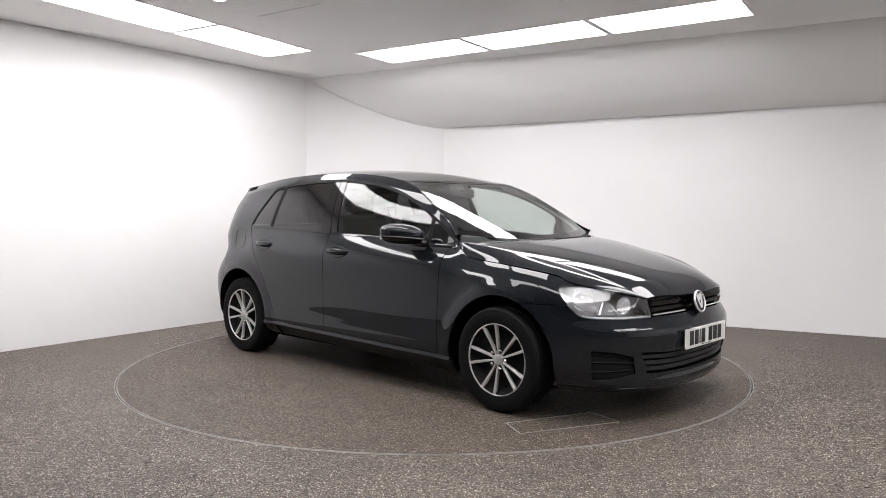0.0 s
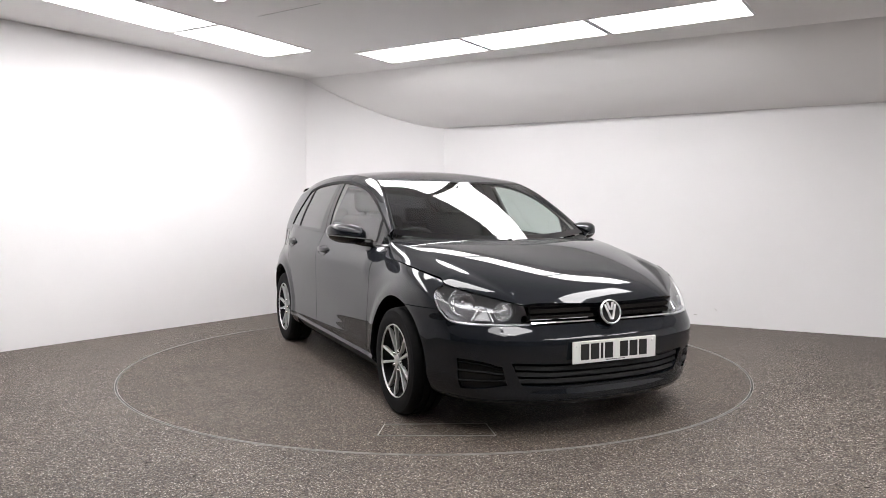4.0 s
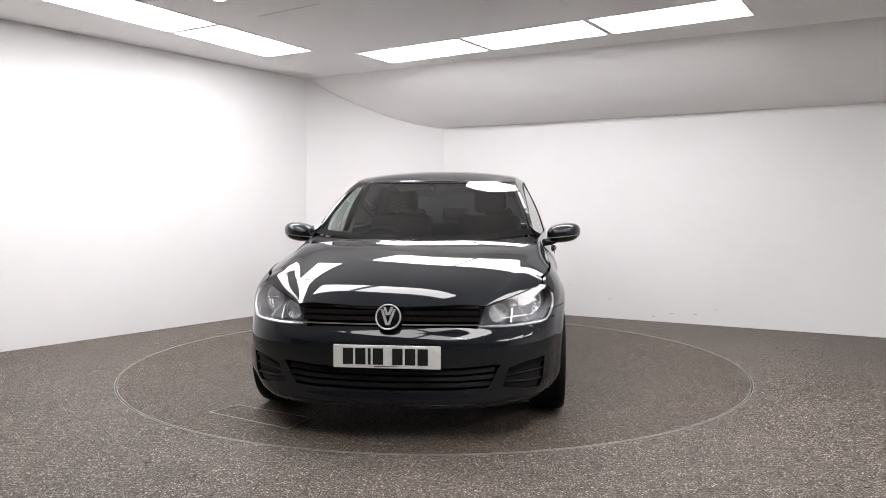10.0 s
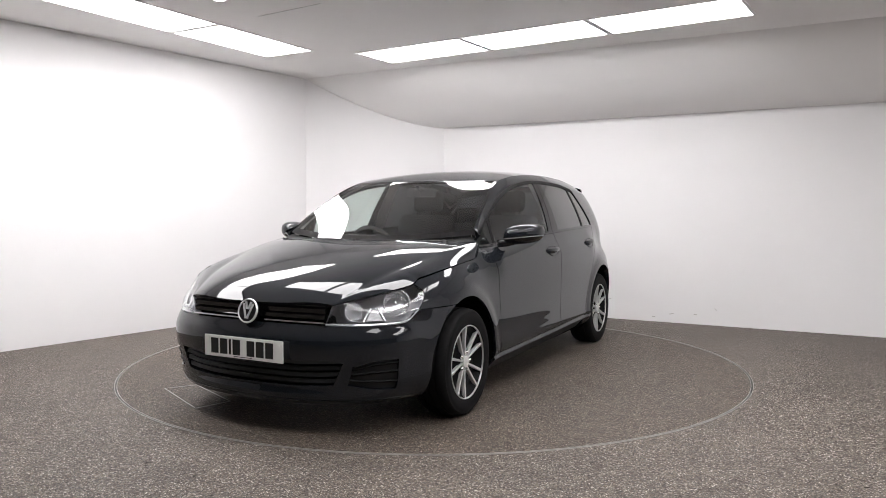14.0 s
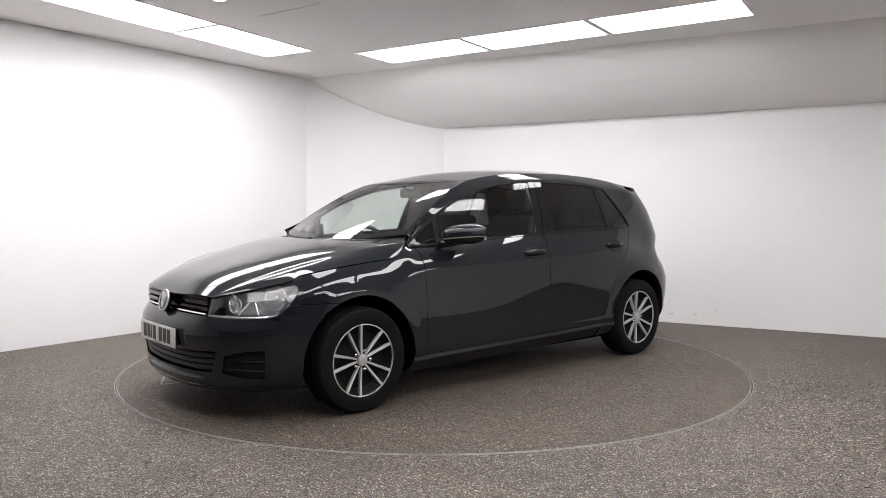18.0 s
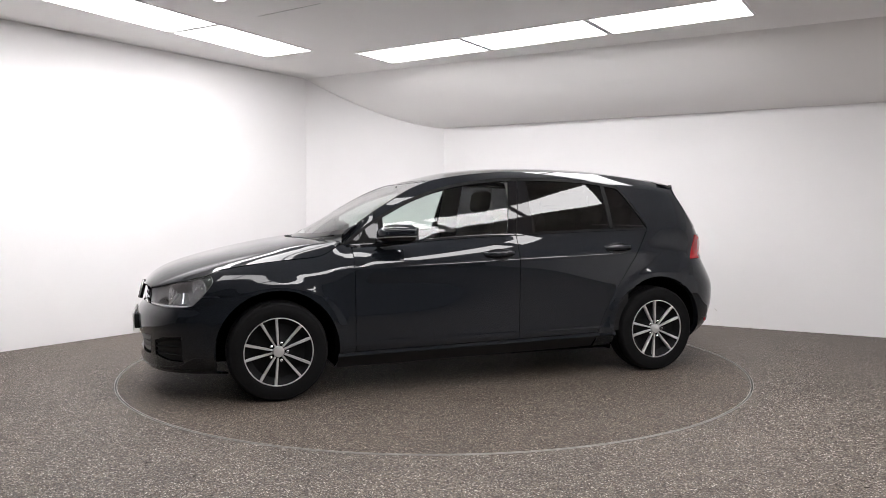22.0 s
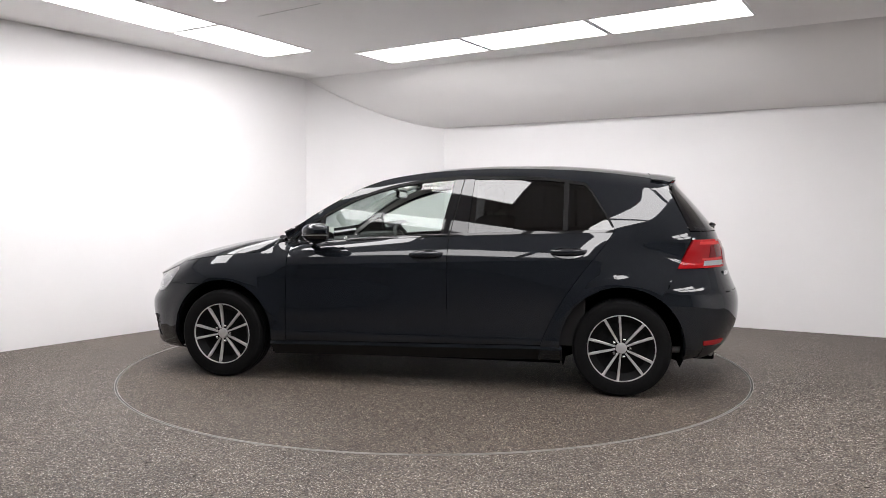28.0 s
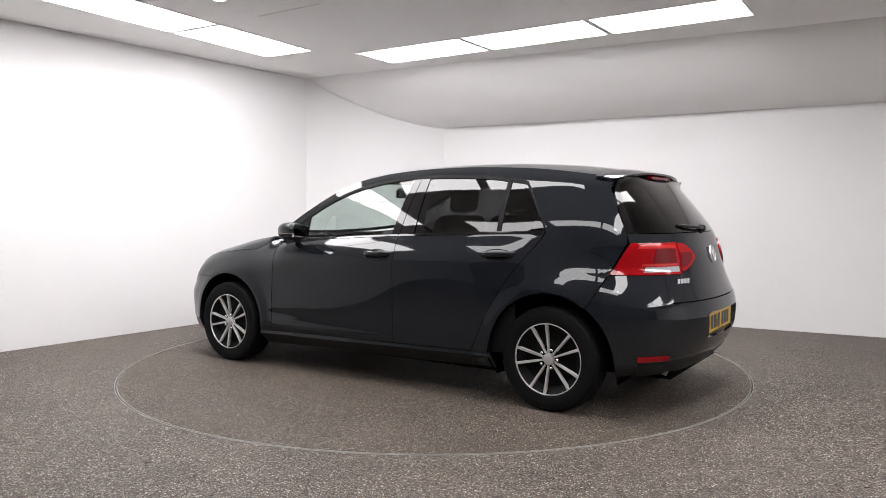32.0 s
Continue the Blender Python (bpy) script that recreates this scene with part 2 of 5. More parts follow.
# ---- car: surface functions (x forward, y to the car's left, z up; axles at +-1.3185) ----
def paint(name, color):
    """Solid dark paint under clear lacquer, with very fine orange peel and dust."""
    m = mat(name, color, 0.65, 0.0, 1.0, 0.012, 1.42, 0.05)
    where = node(m, "ShaderNodeTexCoord").outputs["Object"]
    d = node(m, "ShaderNodeTexNoise", Scale=3.0, Detail=6.0, Roughness=0.7)
    join(m, where, d.inputs["Vector"])
    join(m, ramp(m, d.outputs[0], [(0.3, tuple(0.93 * c for c in color)), (0.75, tuple(1.1 * c for c in color))]), bsdf(m).inputs["Base Color"])
    p = node(m, "ShaderNodeTexNoise", Scale=220.0, Detail=1.0)
    join(m, where, p.inputs["Vector"])
    n = node(m, "ShaderNodeBump", Strength=0.012, Distance=0.001)
    join(m, p.outputs[0], n.inputs["Height"])
    join(m, n.outputs[0], bsdf(m).inputs["Coat Normal"])
    return m


def glass(name, tint, tint_strength=1.0):
    m = bpy.data.materials.new(name)
    m.use_nodes = True
    t = m.node_tree
    t.nodes.remove(t.nodes["Principled BSDF"])
    clear = node(m, "ShaderNodeBsdfTransparent", Color=(*tint, 1))
    gloss = node(m, "ShaderNodeBsdfGlossy", Color=(1, 1, 1, 1), Roughness=0.0)
    lw = node(m, "ShaderNodeLayerWeight", Blend=0.5)
    power = m.node_tree.nodes.new("ShaderNodeMath")
    power.operation = "POWER"
    power.inputs[1].default_value = 4.0
    join(m, lw.outputs["Facing"], power.inputs[0])
    f = m.node_tree.nodes.new("ShaderNodeMath")
    f.operation = "MULTIPLY_ADD"
    f.inputs[1].default_value, f.inputs[2].default_value = 0.9, 0.05
    join(m, power.outputs[0], f.inputs[0])
    mix = node(m, "ShaderNodeMixShader")
    join(m, f.outputs[0], mix.inputs[0])
    join(m, clear.outputs[0], mix.inputs[1])
    join(m, gloss.outputs[0], mix.inputs[2])
    join(m, mix.outputs[0], t.nodes["Material Output"].inputs[0])
    return m


def rubbery(name, color, rough, scale=60.0, depth=0.002):
    m = mat(name, color, rough)
    where = node(m, "ShaderNodeTexCoord").outputs["Object"]
    n = node(m, "ShaderNodeTexNoise", Scale=scale, Detail=3.0)
    join(m, where, n.inputs["Vector"])
    join(m, ramp(m, n.outputs[0], [(0.3, tuple(0.75 * c for c in color)), (0.7, tuple(1.3 * c for c in color))]), bsdf(m).inputs["Base Color"])
    bumped(m, n.outputs[0], 0.15, depth)
    return m


PAINT = paint("dark_grey_paint", (0.0080, 0.0100, 0.0136))
GLOSS_BLACK = mat("gloss_black", (0.006, 0.006, 0.007), 0.035, 0, 0.0)
PLASTIC = rubbery("black_plastic", (0.010, 0.010, 0.011), 0.5, 300.0)
bsdf(PLASTIC).inputs["Specular IOR Level"].default_value = 0.35
LINER = rubbery("liner_felt", (0.003, 0.003, 0.003), 0.95, 120.0)
bsdf(LINER).inputs["Specular IOR Level"].default_value = 0.02
RUBBER = rubbery("tyre_rubber", (0.0045, 0.0045, 0.005), 0.72, 90.0)
bsdf(RUBBER).inputs["Specular IOR Level"].default_value = 0.15
CHROME = mat("chrome", (0.85, 0.86, 0.87), 0.06, 1.0)
BADGE = mat("badge_chrome", (0.78, 0.79, 0.80), 0.2, 0.55)
ALLOY = mat("silver_wheel_paint", (0.60, 0.60, 0.60), 0.38, 0.55)
WHEEL_BLACK = mat("wheel_black", (0.005, 0.005, 0.0055), 0.55, 0, 0.0, spec=0.12)
CLEAR = glass("clear_glass", (0.80, 0.87, 0.84))
LENS = glass("lamp_lens", (0.93, 0.94, 0.95))
WINDOW_RUBBER = rubbery("window_rubber", (0.007, 0.007, 0.0075), 0.6, 200.0)
bsdf(WINDOW_RUBBER).inputs["Specular IOR Level"].default_value = 0.15
PRIVACY_TRIM = mat("dark_corner_glass", (0.008, 0.009, 0.009), 0.04, 0, 0.0, spec=0.35)
PRIVACY = glass("privacy_glass", (0.055, 0.055, 0.06))
RED = mat("red_lamp", (0.31, 0.004, 0.007), 0.06, 0, 0.0, spec=0.35)
RED_PALE = mat("red_lamp_bright", (0.52, 0.03, 0.03), 0.06, 0, 0.0, spec=0.35)
RED_DARK = mat("red_lamp_dark", (0.13, 0.003, 0.005), 0.06, 0, 0.0, spec=0.35)
WHITE_LAMP = mat("white_lamp", (0.42, 0.42, 0.43), 0.12, 0.3, 1.0)
LAMP_DARK = mat("lamp_housing_grey", (0.42, 0.42, 0.43), 0.25, 0.6)
REFLECTOR = mat("lamp_reflector", (0.92, 0.92, 0.94), 0.10, 0.95)
facets = node(REFLECTOR, "ShaderNodeTexVoronoi", Scale=75.0)
join(REFLECTOR, node(REFLECTOR, "ShaderNodeTexCoord").outputs["Object"], facets.inputs["Vector"])
bumped(REFLECTOR, facets.outputs["Distance"], 0.9, 0.012)
PLATE_WHITE = mat("plate_white", (0.80, 0.80, 0.78), 0.35)
PLATE_YELLOW = mat("plate_yellow", (0.75, 0.47, 0.03), 0.35)
INK = mat("plate_ink", (0.01, 0.01, 0.01), 0.4)
FABRIC = rubbery("seat_fabric", (0.014, 0.014, 0.015), 0.9, 90.0)
TRIM_PALE = rubbery("pale_headliner", (0.32, 0.31, 0.30), 0.9, 300.0)
MIRROR = mat("mirror_glass", (0.9, 0.9, 0.9), 0.01, 1.0)


def curve(points, soft=0.0):
    """A smooth function through (at, value) points; soft rounds its corners by about that length."""
    pts = sorted(points)
    xs = np.array([q[0] for q in pts], float)
    ys = np.array([q[1] for q in pts], float)
    h, d = np.diff(xs), np.diff(ys) / np.diff(xs)
    m = np.concatenate([[d[0]], [0 if a * b <= 0 else 2 * a * b / (a + b) for a, b in zip(d[:-1], d[1:])], [d[-1]]])
    gx = np.linspace(xs[0], xs[-1], 900)
    k = np.clip(np.searchsorted(xs, gx) - 1, 0, len(h) - 1)
    s = (gx - xs[k]) / h[k]
    gy = (2 * s**3 - 3 * s**2 + 1) * ys[k] + (s**3 - 2 * s**2 + s) * h[k] * m[k] + (3 * s**2 - 2 * s**3) * ys[k + 1] + (s**3 - s**2) * h[k] * m[k + 1]
    if soft:
        step = gx[1] - gx[0]
        n = max(1, int(3 * soft / step))
        w = np.exp(-0.5 * (np.arange(-n, n + 1) * step / soft) ** 2)
        left, right = gy[0] - (gy[1] - gy[0]) * np.arange(n, 0, -1), gy[-1] + (gy[-1] - gy[-2]) * np.arange(1, n + 1)
        gy = np.convolve(np.concatenate([left, gy, right]), w / w.sum(), "valid")
    return lambda x: np.interp(x, gx, gy)


AX = 1.3185
WHEEL_Z, ARCH_R, ARCH_REAR = 0.300, 0.362, 0.372
foot_width = curve([(.12, .74), (.17, .79), (.21, .825), (.25, .852), (.285, .867), (.315, .8715), (.35, .8693), (.40, .868)], .006)
# lean of the body side by height, in degrees: nearly upright flank, the crease at z = .80, the shoulder, then the glass
lean_z = np.linspace(.40, 1.46, 1061)


def leaning(stops, at):
    a = np.interp(lean_z, at, stops)
    return .868 - np.concatenate([[0], np.cumsum(np.tan(np.radians((a[1:] + a[:-1]) / 2))) * (lean_z[1] - lean_z[0])])


door_y = leaning([0, -1.6, -1.4, -.8, -.3, .2, 16.5, 21.5, 24.5, 25, 16.5, 18.5, 20.8, 25, 28.5, 31, 33], [.40, .43, .55, .70, .785, .7985, .8025, .86, .91, .945, .96, 1.05, 1.10, 1.19, 1.27, 1.35, 1.46])
# over the rear wheel the crease fades into one soft bulge
haunch_y = leaning([0, -1.6, -1, 1, 14, 22, 20, 8, 9.5, 17, 24.5, 29, 33], [.40, .43, .55, .63, .69, .73, .80, .87, .95, 1.05, 1.19, 1.35, 1.46])
# over the front wheel it rolls towards the hood
wing_y = leaning([0, -1.6, -1, 0, 6, 16, 25, 36, 38, 40], [.40, .43, .55, .62, .68, .72, .755, .79, .82, 1.46])


def half_width(z, soft=0.0, wing=0.0):
    w = np.interp(z, lean_z, door_y) * (1 - soft - wing) + np.interp(z, lean_z, haunch_y) * soft + np.interp(z, lean_z, wing_y) * wing
    return np.where(np.asarray(z) < .40, foot_width(z), w)


nose = curve([(.12, 2.05), (.17, 2.085), (.195, 2.106), (.212, 2.108), (.25, 2.100), (.32, 2.108), (.45, 2.128), (.487, 2.126), (.502, 2.121), (.535, 2.1005), (.566, 2.079), (.60, 2.078), (.66, 2.074), (.75, 2.06), (.95, 2.02), (1.42, 2.0)], 0.006)
tail = curve([(.12, -1.86), (.20, -1.92), (.25, -1.965), (.30, -2.015), (.38, -2.06), (.46, -2.084), (.54, -2.088), (.60, -2.080), (.66, -2.055), (.72, -2.032), (.80, -2.008), (.88, -1.985), (.95, -1.955),
              (1.0, -1.935), (1.1, -1.86), (1.2, -1.775), (1.34, -1.64), (1.42, -1.56)], 0.012)
# hood shut line and the edge between roof and body side
shut_y = curve([(.90, .750), (1.2, .703), (1.468, .633), (1.639, .586), (1.768, .552), (1.872, .518), (1.935, .495), (2.02, .466), (2.1, .44)], .01)
shut_z = curve([(.90, .948), (1.2, .908), (1.35, .880), (1.468, .854), (1.639, .811), (1.768, .773), (1.872, .736), (1.935, .709), (2.02, .668), (2.1, .63)], .01)
# shoulder below it, where the hood's flank meets the wing
shoulder_y = curve([(.80, .838), (.92, .808), (1.12, .792), (1.33, .798), (1.47, .792), (1.6, .770), (1.7, .742), (1.8, .69), (2.1, .46)], .02)
shoulder_z = curve([(.80, .868), (.92, .858), (1.12, .842), (1.33, .825), (1.47, .808), (1.6, .788), (1.7, .757), (1.8, .73), (2.1, .64)], .01)
edge_y = curve([(.95, .722), (.65, .658), (.38, .598), (.186, .574), (-.3, .574), (-1.2, .572), (-1.65, .566)])
edge_z = curve([(.95, .945), (.80, 1.052), (.646, 1.15), (.38, 1.292), (.186, 1.350), (-.1, 1.387), (-.33, 1.400), (-.6, 1.404), (-1.0, 1.391), (-1.22, 1.372), (-1.65, 1.312)], .02)
# side window opening: lower and upper line
sill_line = curve([(.95, .914), (.69, .922), (.51, .936), (.33, .950), (.08, .965), (-.17, .977), (-.58, .993), (-.95, 1.004), (-1.24, 1.010), (-1.8, 1.012)], .03)
top_line = curve([(.95, .918), (.90, .930), (.75, 1.038), (.60, 1.126), (.45, 1.203), (.288, 1.264), (.14, 1.303), (.0, 1.327), (-.246, 1.351), (-.45, 1.354), (-.8, 1.343), (-1.06, 1.308), (-1.3, 1.292), (-1.65, 1.25)], .012)
glass_top = curve([(.95, .918), (.90, .930), (.75, 1.038), (.60, 1.126), (.45, 1.203), (.288, 1.264), (.14, 1.303), (.0, 1.327), (-.246, 1.351), (-.45, 1.354), (-.8, 1.343), (-1.03, 1.315), (-1.085, 1.306), (-1.115, 1.275), (-1.165, 1.198), (-1.215, 1.120), (-1.262, 1.040), (-1.278, 1.012)], .005)


def smoothstep(a, b, x):
    t = np.clip((x - a) / (b - a), 0, 1)
    return t * t * (3 - 2 * t)


def corner(z):
    """How square the tail's corners are, as the power of their curve."""
    return 7.2 + 3.3 * smoothstep(.80, .96, z)


def plan(x, z):
    f = np.clip((x - 0.6) / (nose(z) - 0.6), 0, 0.99999)
    r = np.clip((-0.6 - x) / (-0.6 - tail(z) + 0.12 * smoothstep(1.0, 1.25, z)), 0, 0.99999)
    return (1 - f**7.0) ** (1 / 2.2) * (1 - r ** corner(z)) ** (1 / 2.2)


# the front doors draw in a little ahead of the widest point
waist = curve([(-2.2, 0), (-.5, 0), (0, .006), (.5, .016), (.85, .018), (1.1, .010), (1.35, 0), (2.2, 0)], .08)


def raw_side(x, z):
    rise = .033 * np.clip(x, -1.7, 1.0) * smoothstep(.36, .60, z) * (1 - smoothstep(.95, 1.25, z))
    w = half_width(z + rise * (1 - smoothstep(.75, 1.15, x)), smoothstep(-1.0, -1.5, x), smoothstep(.75, 1.15, x) * (1 - smoothstep(1.75, 1.9, x)))
    w = w - 0.016 * smoothstep(.55, .9, z) * np.clip(-.3 - x, 0, 2) ** 2 - 0.02 * smoothstep(.8, 1.0, z) * np.clip(x - .1, 0, 1) ** 2
    y = (w - waist(x) * smoothstep(.42, .70, z)) * plan(x, z)
    for ax, r0 in ((AX, ARCH_R), (-AX, ARCH_REAR)):
        r = np.hypot(x - ax, z - WHEEL_Z)
        y = y + 0.011 * (1 - smoothstep(r0 + .006, r0 + .095, r))
    return y


# how far the cabin narrows towards the front pillars
cabin_in = curve([(-1.9, 0), (-.6, 0), (-.4, .002), (-.2, .009), (0, .023), (.25, .040), (.5, .055), (.7, .063), (.95, .066), (2.2, .066)], .06)


def side(x, z):
    """Half-width of the body side at x, z: the wing rolls over to the hood, the cabin narrows to the front pillar, the cant rail rolls into the roof."""
    x, z = np.asarray(x, float), np.asarray(z, float)
    y = raw_side(x, z)
    zb, ze = top_line(x), edge_z(x)
    spare = cabin_in(x)
    fold_z = .799 - .033 * x
    cabin = y - spare * np.clip((z - fold_z) / (sill_line(x) - fold_z), 0, 1) ** 4.5
    zt, yt = shut_z(x), shut_y(x)
    zs, ys_ = shoulder_z(x), shoulder_y(x)
    t = np.clip((z - (zs - .13)) / .13, 0, 1)
    s = np.clip((z - zs) / np.maximum(zt - zs, 1e-3), 0, 1)
    rolled = np.where(z < zs, y - (raw_side(x, zs) - ys_) * t**2.2, ys_ + (yt - ys_) * s)
    front = smoothstep(.84, .97, x) * np.where(x < 2.0, 1.0, 0.0)
    y = cabin + front * (rolled - cabin)
    s = np.clip((z - zb) / np.maximum(ze - zb, 1e-4), 0, 1)
    ok = np.where(x < .93, 1.0, 0.0)
    return y + ok * (edge_y(x) - raw_side(x, ze) + spare) * s**1.6


def on_side(x, z):
    x, z = np.broadcast_arrays(np.asarray(x, float), np.asarray(z, float))
    return np.stack([x, side(x, z), z], -1)


def front_at(a, z):
    """Bumper skin: a is the turn round the corner, 0 at the middle of the nose."""
    a, z = np.broadcast_arrays(np.asarray(a, float), np.asarray(z, float))
    x = 0.6 + (nose(z) - 0.6) * np.cos(a) ** (2 / 7.0)
    y = np.where(x < 1.85, raw_side(x, z), half_width(z) * np.sin(a) ** (2 / 2.2))
    return np.stack([x, y, z], -1)


def front_turn(x, z):
    return np.arccos(np.clip((x - 0.6) / (nose(z) - 0.6), 0, 1) ** 3.5)


def rear_at(a, z, proud=0.0):
    a, z = np.broadcast_arrays(np.asarray(a, float), np.asarray(z, float))
    x = -0.6 + (tail(z) + 0.6) * np.cos(a) ** (2 / corner(z))
    w = half_width(z, 1.0) - 0.016 * smoothstep(.55, .9, z) * np.clip(-.3 - x, 0, 2) ** 2
    y = w * np.sin(a) ** (2 / 2.2)
    return np.stack([x - proud * np.cos(a), y + proud * np.sin(a), z], -1)


def rear_turn(x, z):
    return np.arccos(np.clip((x + 0.6) / (tail(z) + 0.6), 0, 1) ** (corner(z) / 2))


def rear_turn_y(y, z):
    return np.arcsin(np.clip(y / half_width(z, 1.0), 0, 1) ** 1.1)


# ---- car: mesh builders ----
def line(points, n):
    """n points evenly along a polyline."""
    p = np.array(points, float)
    d = np.concatenate([[0], np.cumsum(np.linalg.norm(np.diff(p, axis=0), axis=1))])
    s = np.linspace(0, d[-1], n)
    return np.stack([np.interp(s, d, p[:, k]) for k in range(p.shape[1])], -1)


def coons(c0, c1, d0, d1):
    """A patch between c0, c1 (along u at v = 0, 1) and d0, d1 (along v at u = 0, 1)."""
    c0, c1, d0, d1 = (np.asarray(q, float) for q in (c0, c1, d0, d1))
    u = np.linspace(0, 1, len(c0))[:, None, None]
    v = np.linspace(0, 1, len(d0))[None, :, None]
    ruled = (1 - v) * c0[:, None] + v * c1[:, None] + (1 - u) * d0[None] + u * d1[None]
    corner = (1 - u) * (1 - v) * c0[0] + u * (1 - v) * c0[-1] + (1 - u) * v * c1[0] + u * v * c1[-1]
    return ruled - corner


def between(a, b, n):
    """A grid between two runs of points."""
    v = np.linspace(0, 1, n)[None, :, None]
    return np.asarray(a)[:, None] * (1 - v) + np.asarray(b)[:, None] * v


def panel(name, grids, material, parent, mirror=1, depth=0.016, label="", keep=None, outward=None, both=False):
    """One skin out of grids of points, seams merged, free edges turned inwards by depth. mirror -1: on the car's right. keep: (grid, i, j) -> bool."""
    verts, faces = [], []
    for g, p in enumerate(grids):
        nu, nv = p.shape[:2]
        base = len(verts)
        verts += [(q[0], q[1] * mirror, q[2]) for q in p.reshape(-1, 3).tolist()]
        for i in range(nu - 1):
            for j in range(nv - 1):
                if keep is None or keep(g, i, j):
                    faces.append((base + i * nv + j, base + (i + 1) * nv + j, base + (i + 1) * nv + j + 1, base + i * nv + j + 1))
    if both:
        n = len(verts)
        verts += [(x, -y, z) for x, y, z in verts]
        faces += [tuple(n + k for k in f) for f in faces]
    bm = bmesh.new()
    made = [bm.verts.new(v) for v in verts]
    for f in faces:
        try:
            bm.faces.new([made[k] for k in f])
        except ValueError:
            pass
    bmesh.ops.remove_doubles(bm, verts=bm.verts, dist=0.0006)
    bmesh.ops.dissolve_degenerate(bm, edges=bm.edges, dist=0.0002)
    loose = [v for v in bm.verts if not v.link_faces]
    bmesh.ops.delete(bm, geom=loose, context="VERTS")
    bmesh.ops.recalc_face_normals(bm, faces=bm.faces)
    bm.normal_update()
    if outward is None:
        outward = Vector((0, mirror, 0.3))
    if sum((f.normal.dot(outward) * f.calc_area() for f in bm.faces)) < 0:
        bmesh.ops.reverse_faces(bm, faces=bm.faces)
        bm.normal_update()
    if depth:
        rim = [e for e in bm.edges if e.is_boundary and not (both and max(abs(v.co.y) for v in e.verts) < 1e-4)]
        normals = {v: v.normal.copy() for e in rim for v in e.verts}
        old = list(normals)
        res = bmesh.ops.extrude_edge_only(bm, edges=rim)
        fresh = [q for q in res["geom"] if isinstance(q, bmesh.types.BMVert)]
        place = {tuple(round(c, 6) for c in v.co): normals[v] for v in old}
        for v in fresh:
            v.co -= place[tuple(round(c, 6) for c in v.co)] * depth
    return part(name, bm, material, parent, label, smooth=True, sharp=35)


def pair(name, grids, material, parent, **more):
    """The same skin on the car's left and right."""
    return [panel(name, grids, material, parent, mirror=s, **more) for s in (1, -1)]


def lathe(profile, n=64, axis="y"):
    """A solid of revolution about y: profile of (radius, y) points, closed."""
    vs, fs, k = [], [], len(profile)
    for i in range(n):
        c, s = math.cos(2 * math.pi * i / n), math.sin(2 * math.pi * i / n)
        vs += [(r * c, y, r * s) for r, y in profile]
    for i in range(n):
        for j in range(k - 1):
            a, b = i * k + j, ((i + 1) % n) * k + j
            fs.append((a, b, b + 1, a + 1))
    return vs, fs


def tube(points, radius, n=10, closed=False):
    p = [Vector(q) for q in points]
    vs, fs = [], []
    for i, q in enumerate(p):
        a = p[(i - 1) % len(p)] if closed or i else q
        b = p[(i + 1) % len(p)] if closed or i < len(p) - 1 else q
        d = (b - a).normalized()
        u = d.cross(Vector((0, 0, 1)) if abs(d.z) < 0.9 else Vector((1, 0, 0))).normalized()
        w = d.cross(u)
        vs += [q + (u * math.cos(2 * math.pi * k / n) + w * math.sin(2 * math.pi * k / n)) * radius for k in range(n)]
    m = len(p)
    for i in range(m if closed else m - 1):
        for k in range(n):
            a, b = i * n, ((i + 1) % m) * n
            fs.append((a + k, a + (k + 1) % n, b + (k + 1) % n, b + k))
    if not closed:
        fs += [tuple(range(n))[::-1], tuple((m - 1) * n + k for k in range(n))]
    return vs, fs


# ---- car: body panels ----
car = tagged(new("car"), "dark grey five-door hatchback with tinted rear windows and alloy-look wheels", "car")
G = 0.0022          # half of a panel gap

# front wings
arch = lambda a, ax, r=ARCH_R: (ax + r * math.cos(a), WHEEL_Z + r * math.sin(a))
DOOR_F, DOOR_B = .856, -.240
SEAM_Z = .634
seam_x = AX + math.sqrt(ARCH_R**2 - (SEAM_Z - WHEEL_Z) ** 2)
wing_top = curve([(.80, .930), (.86, .927), (.92, .918), (.97, .897), (1.02, .866), (1.07, .850), (1.12, .843), (1.2, .837), (1.33, .825), (1.47, .808), (1.6, .787), (1.66, .772), (1.70, .752)], .008)
xs = np.linspace(DOOR_F + G, 1.55, 30)
outer = np.concatenate([line([(DOOR_F + G, .195), (DOOR_F + G, float(wing_top(DOOR_F + G)))], 30), np.stack([xs, wing_top(xs)], -1)[1:]])
angle = np.arctan2(outer[:, 1] - WHEEL_Z, outer[:, 0] - AX)
angle = np.where(angle < -2, angle + 2 * math.pi, angle)
last = math.atan2(SEAM_Z - WHEEL_Z, seam_x - AX)
angle = angle + (last - angle[-1]) * smoothstep(.9, 1.55, outer[:, 0])
lowest = math.pi + 0.31
inner = np.array([arch(min(a, lowest), AX) for a in angle])
wing = on_side(*np.moveaxis(between(inner, outer, 16), -1, 0))
top_x = np.linspace(1.55, 1.697, 10)
lamp_edge = [(1.742, SEAM_Z), (1.712, .668), (1.688, .700), (1.680, .718), (1.684, .734), (1.697, float(wing_top(1.697)))]
tip_grid = coons(line([inner[-1], (1.742, SEAM_Z)], 10), np.stack([top_x, wing_top(top_x)], -1), line([inner[-1], outer[-1]], 16), line(lamp_edge, 16))
wing_tip = on_side(*np.moveaxis(tip_grid, -1, 0))
wings = pair("front_wing", [wing, wing_tip], PAINT, car)

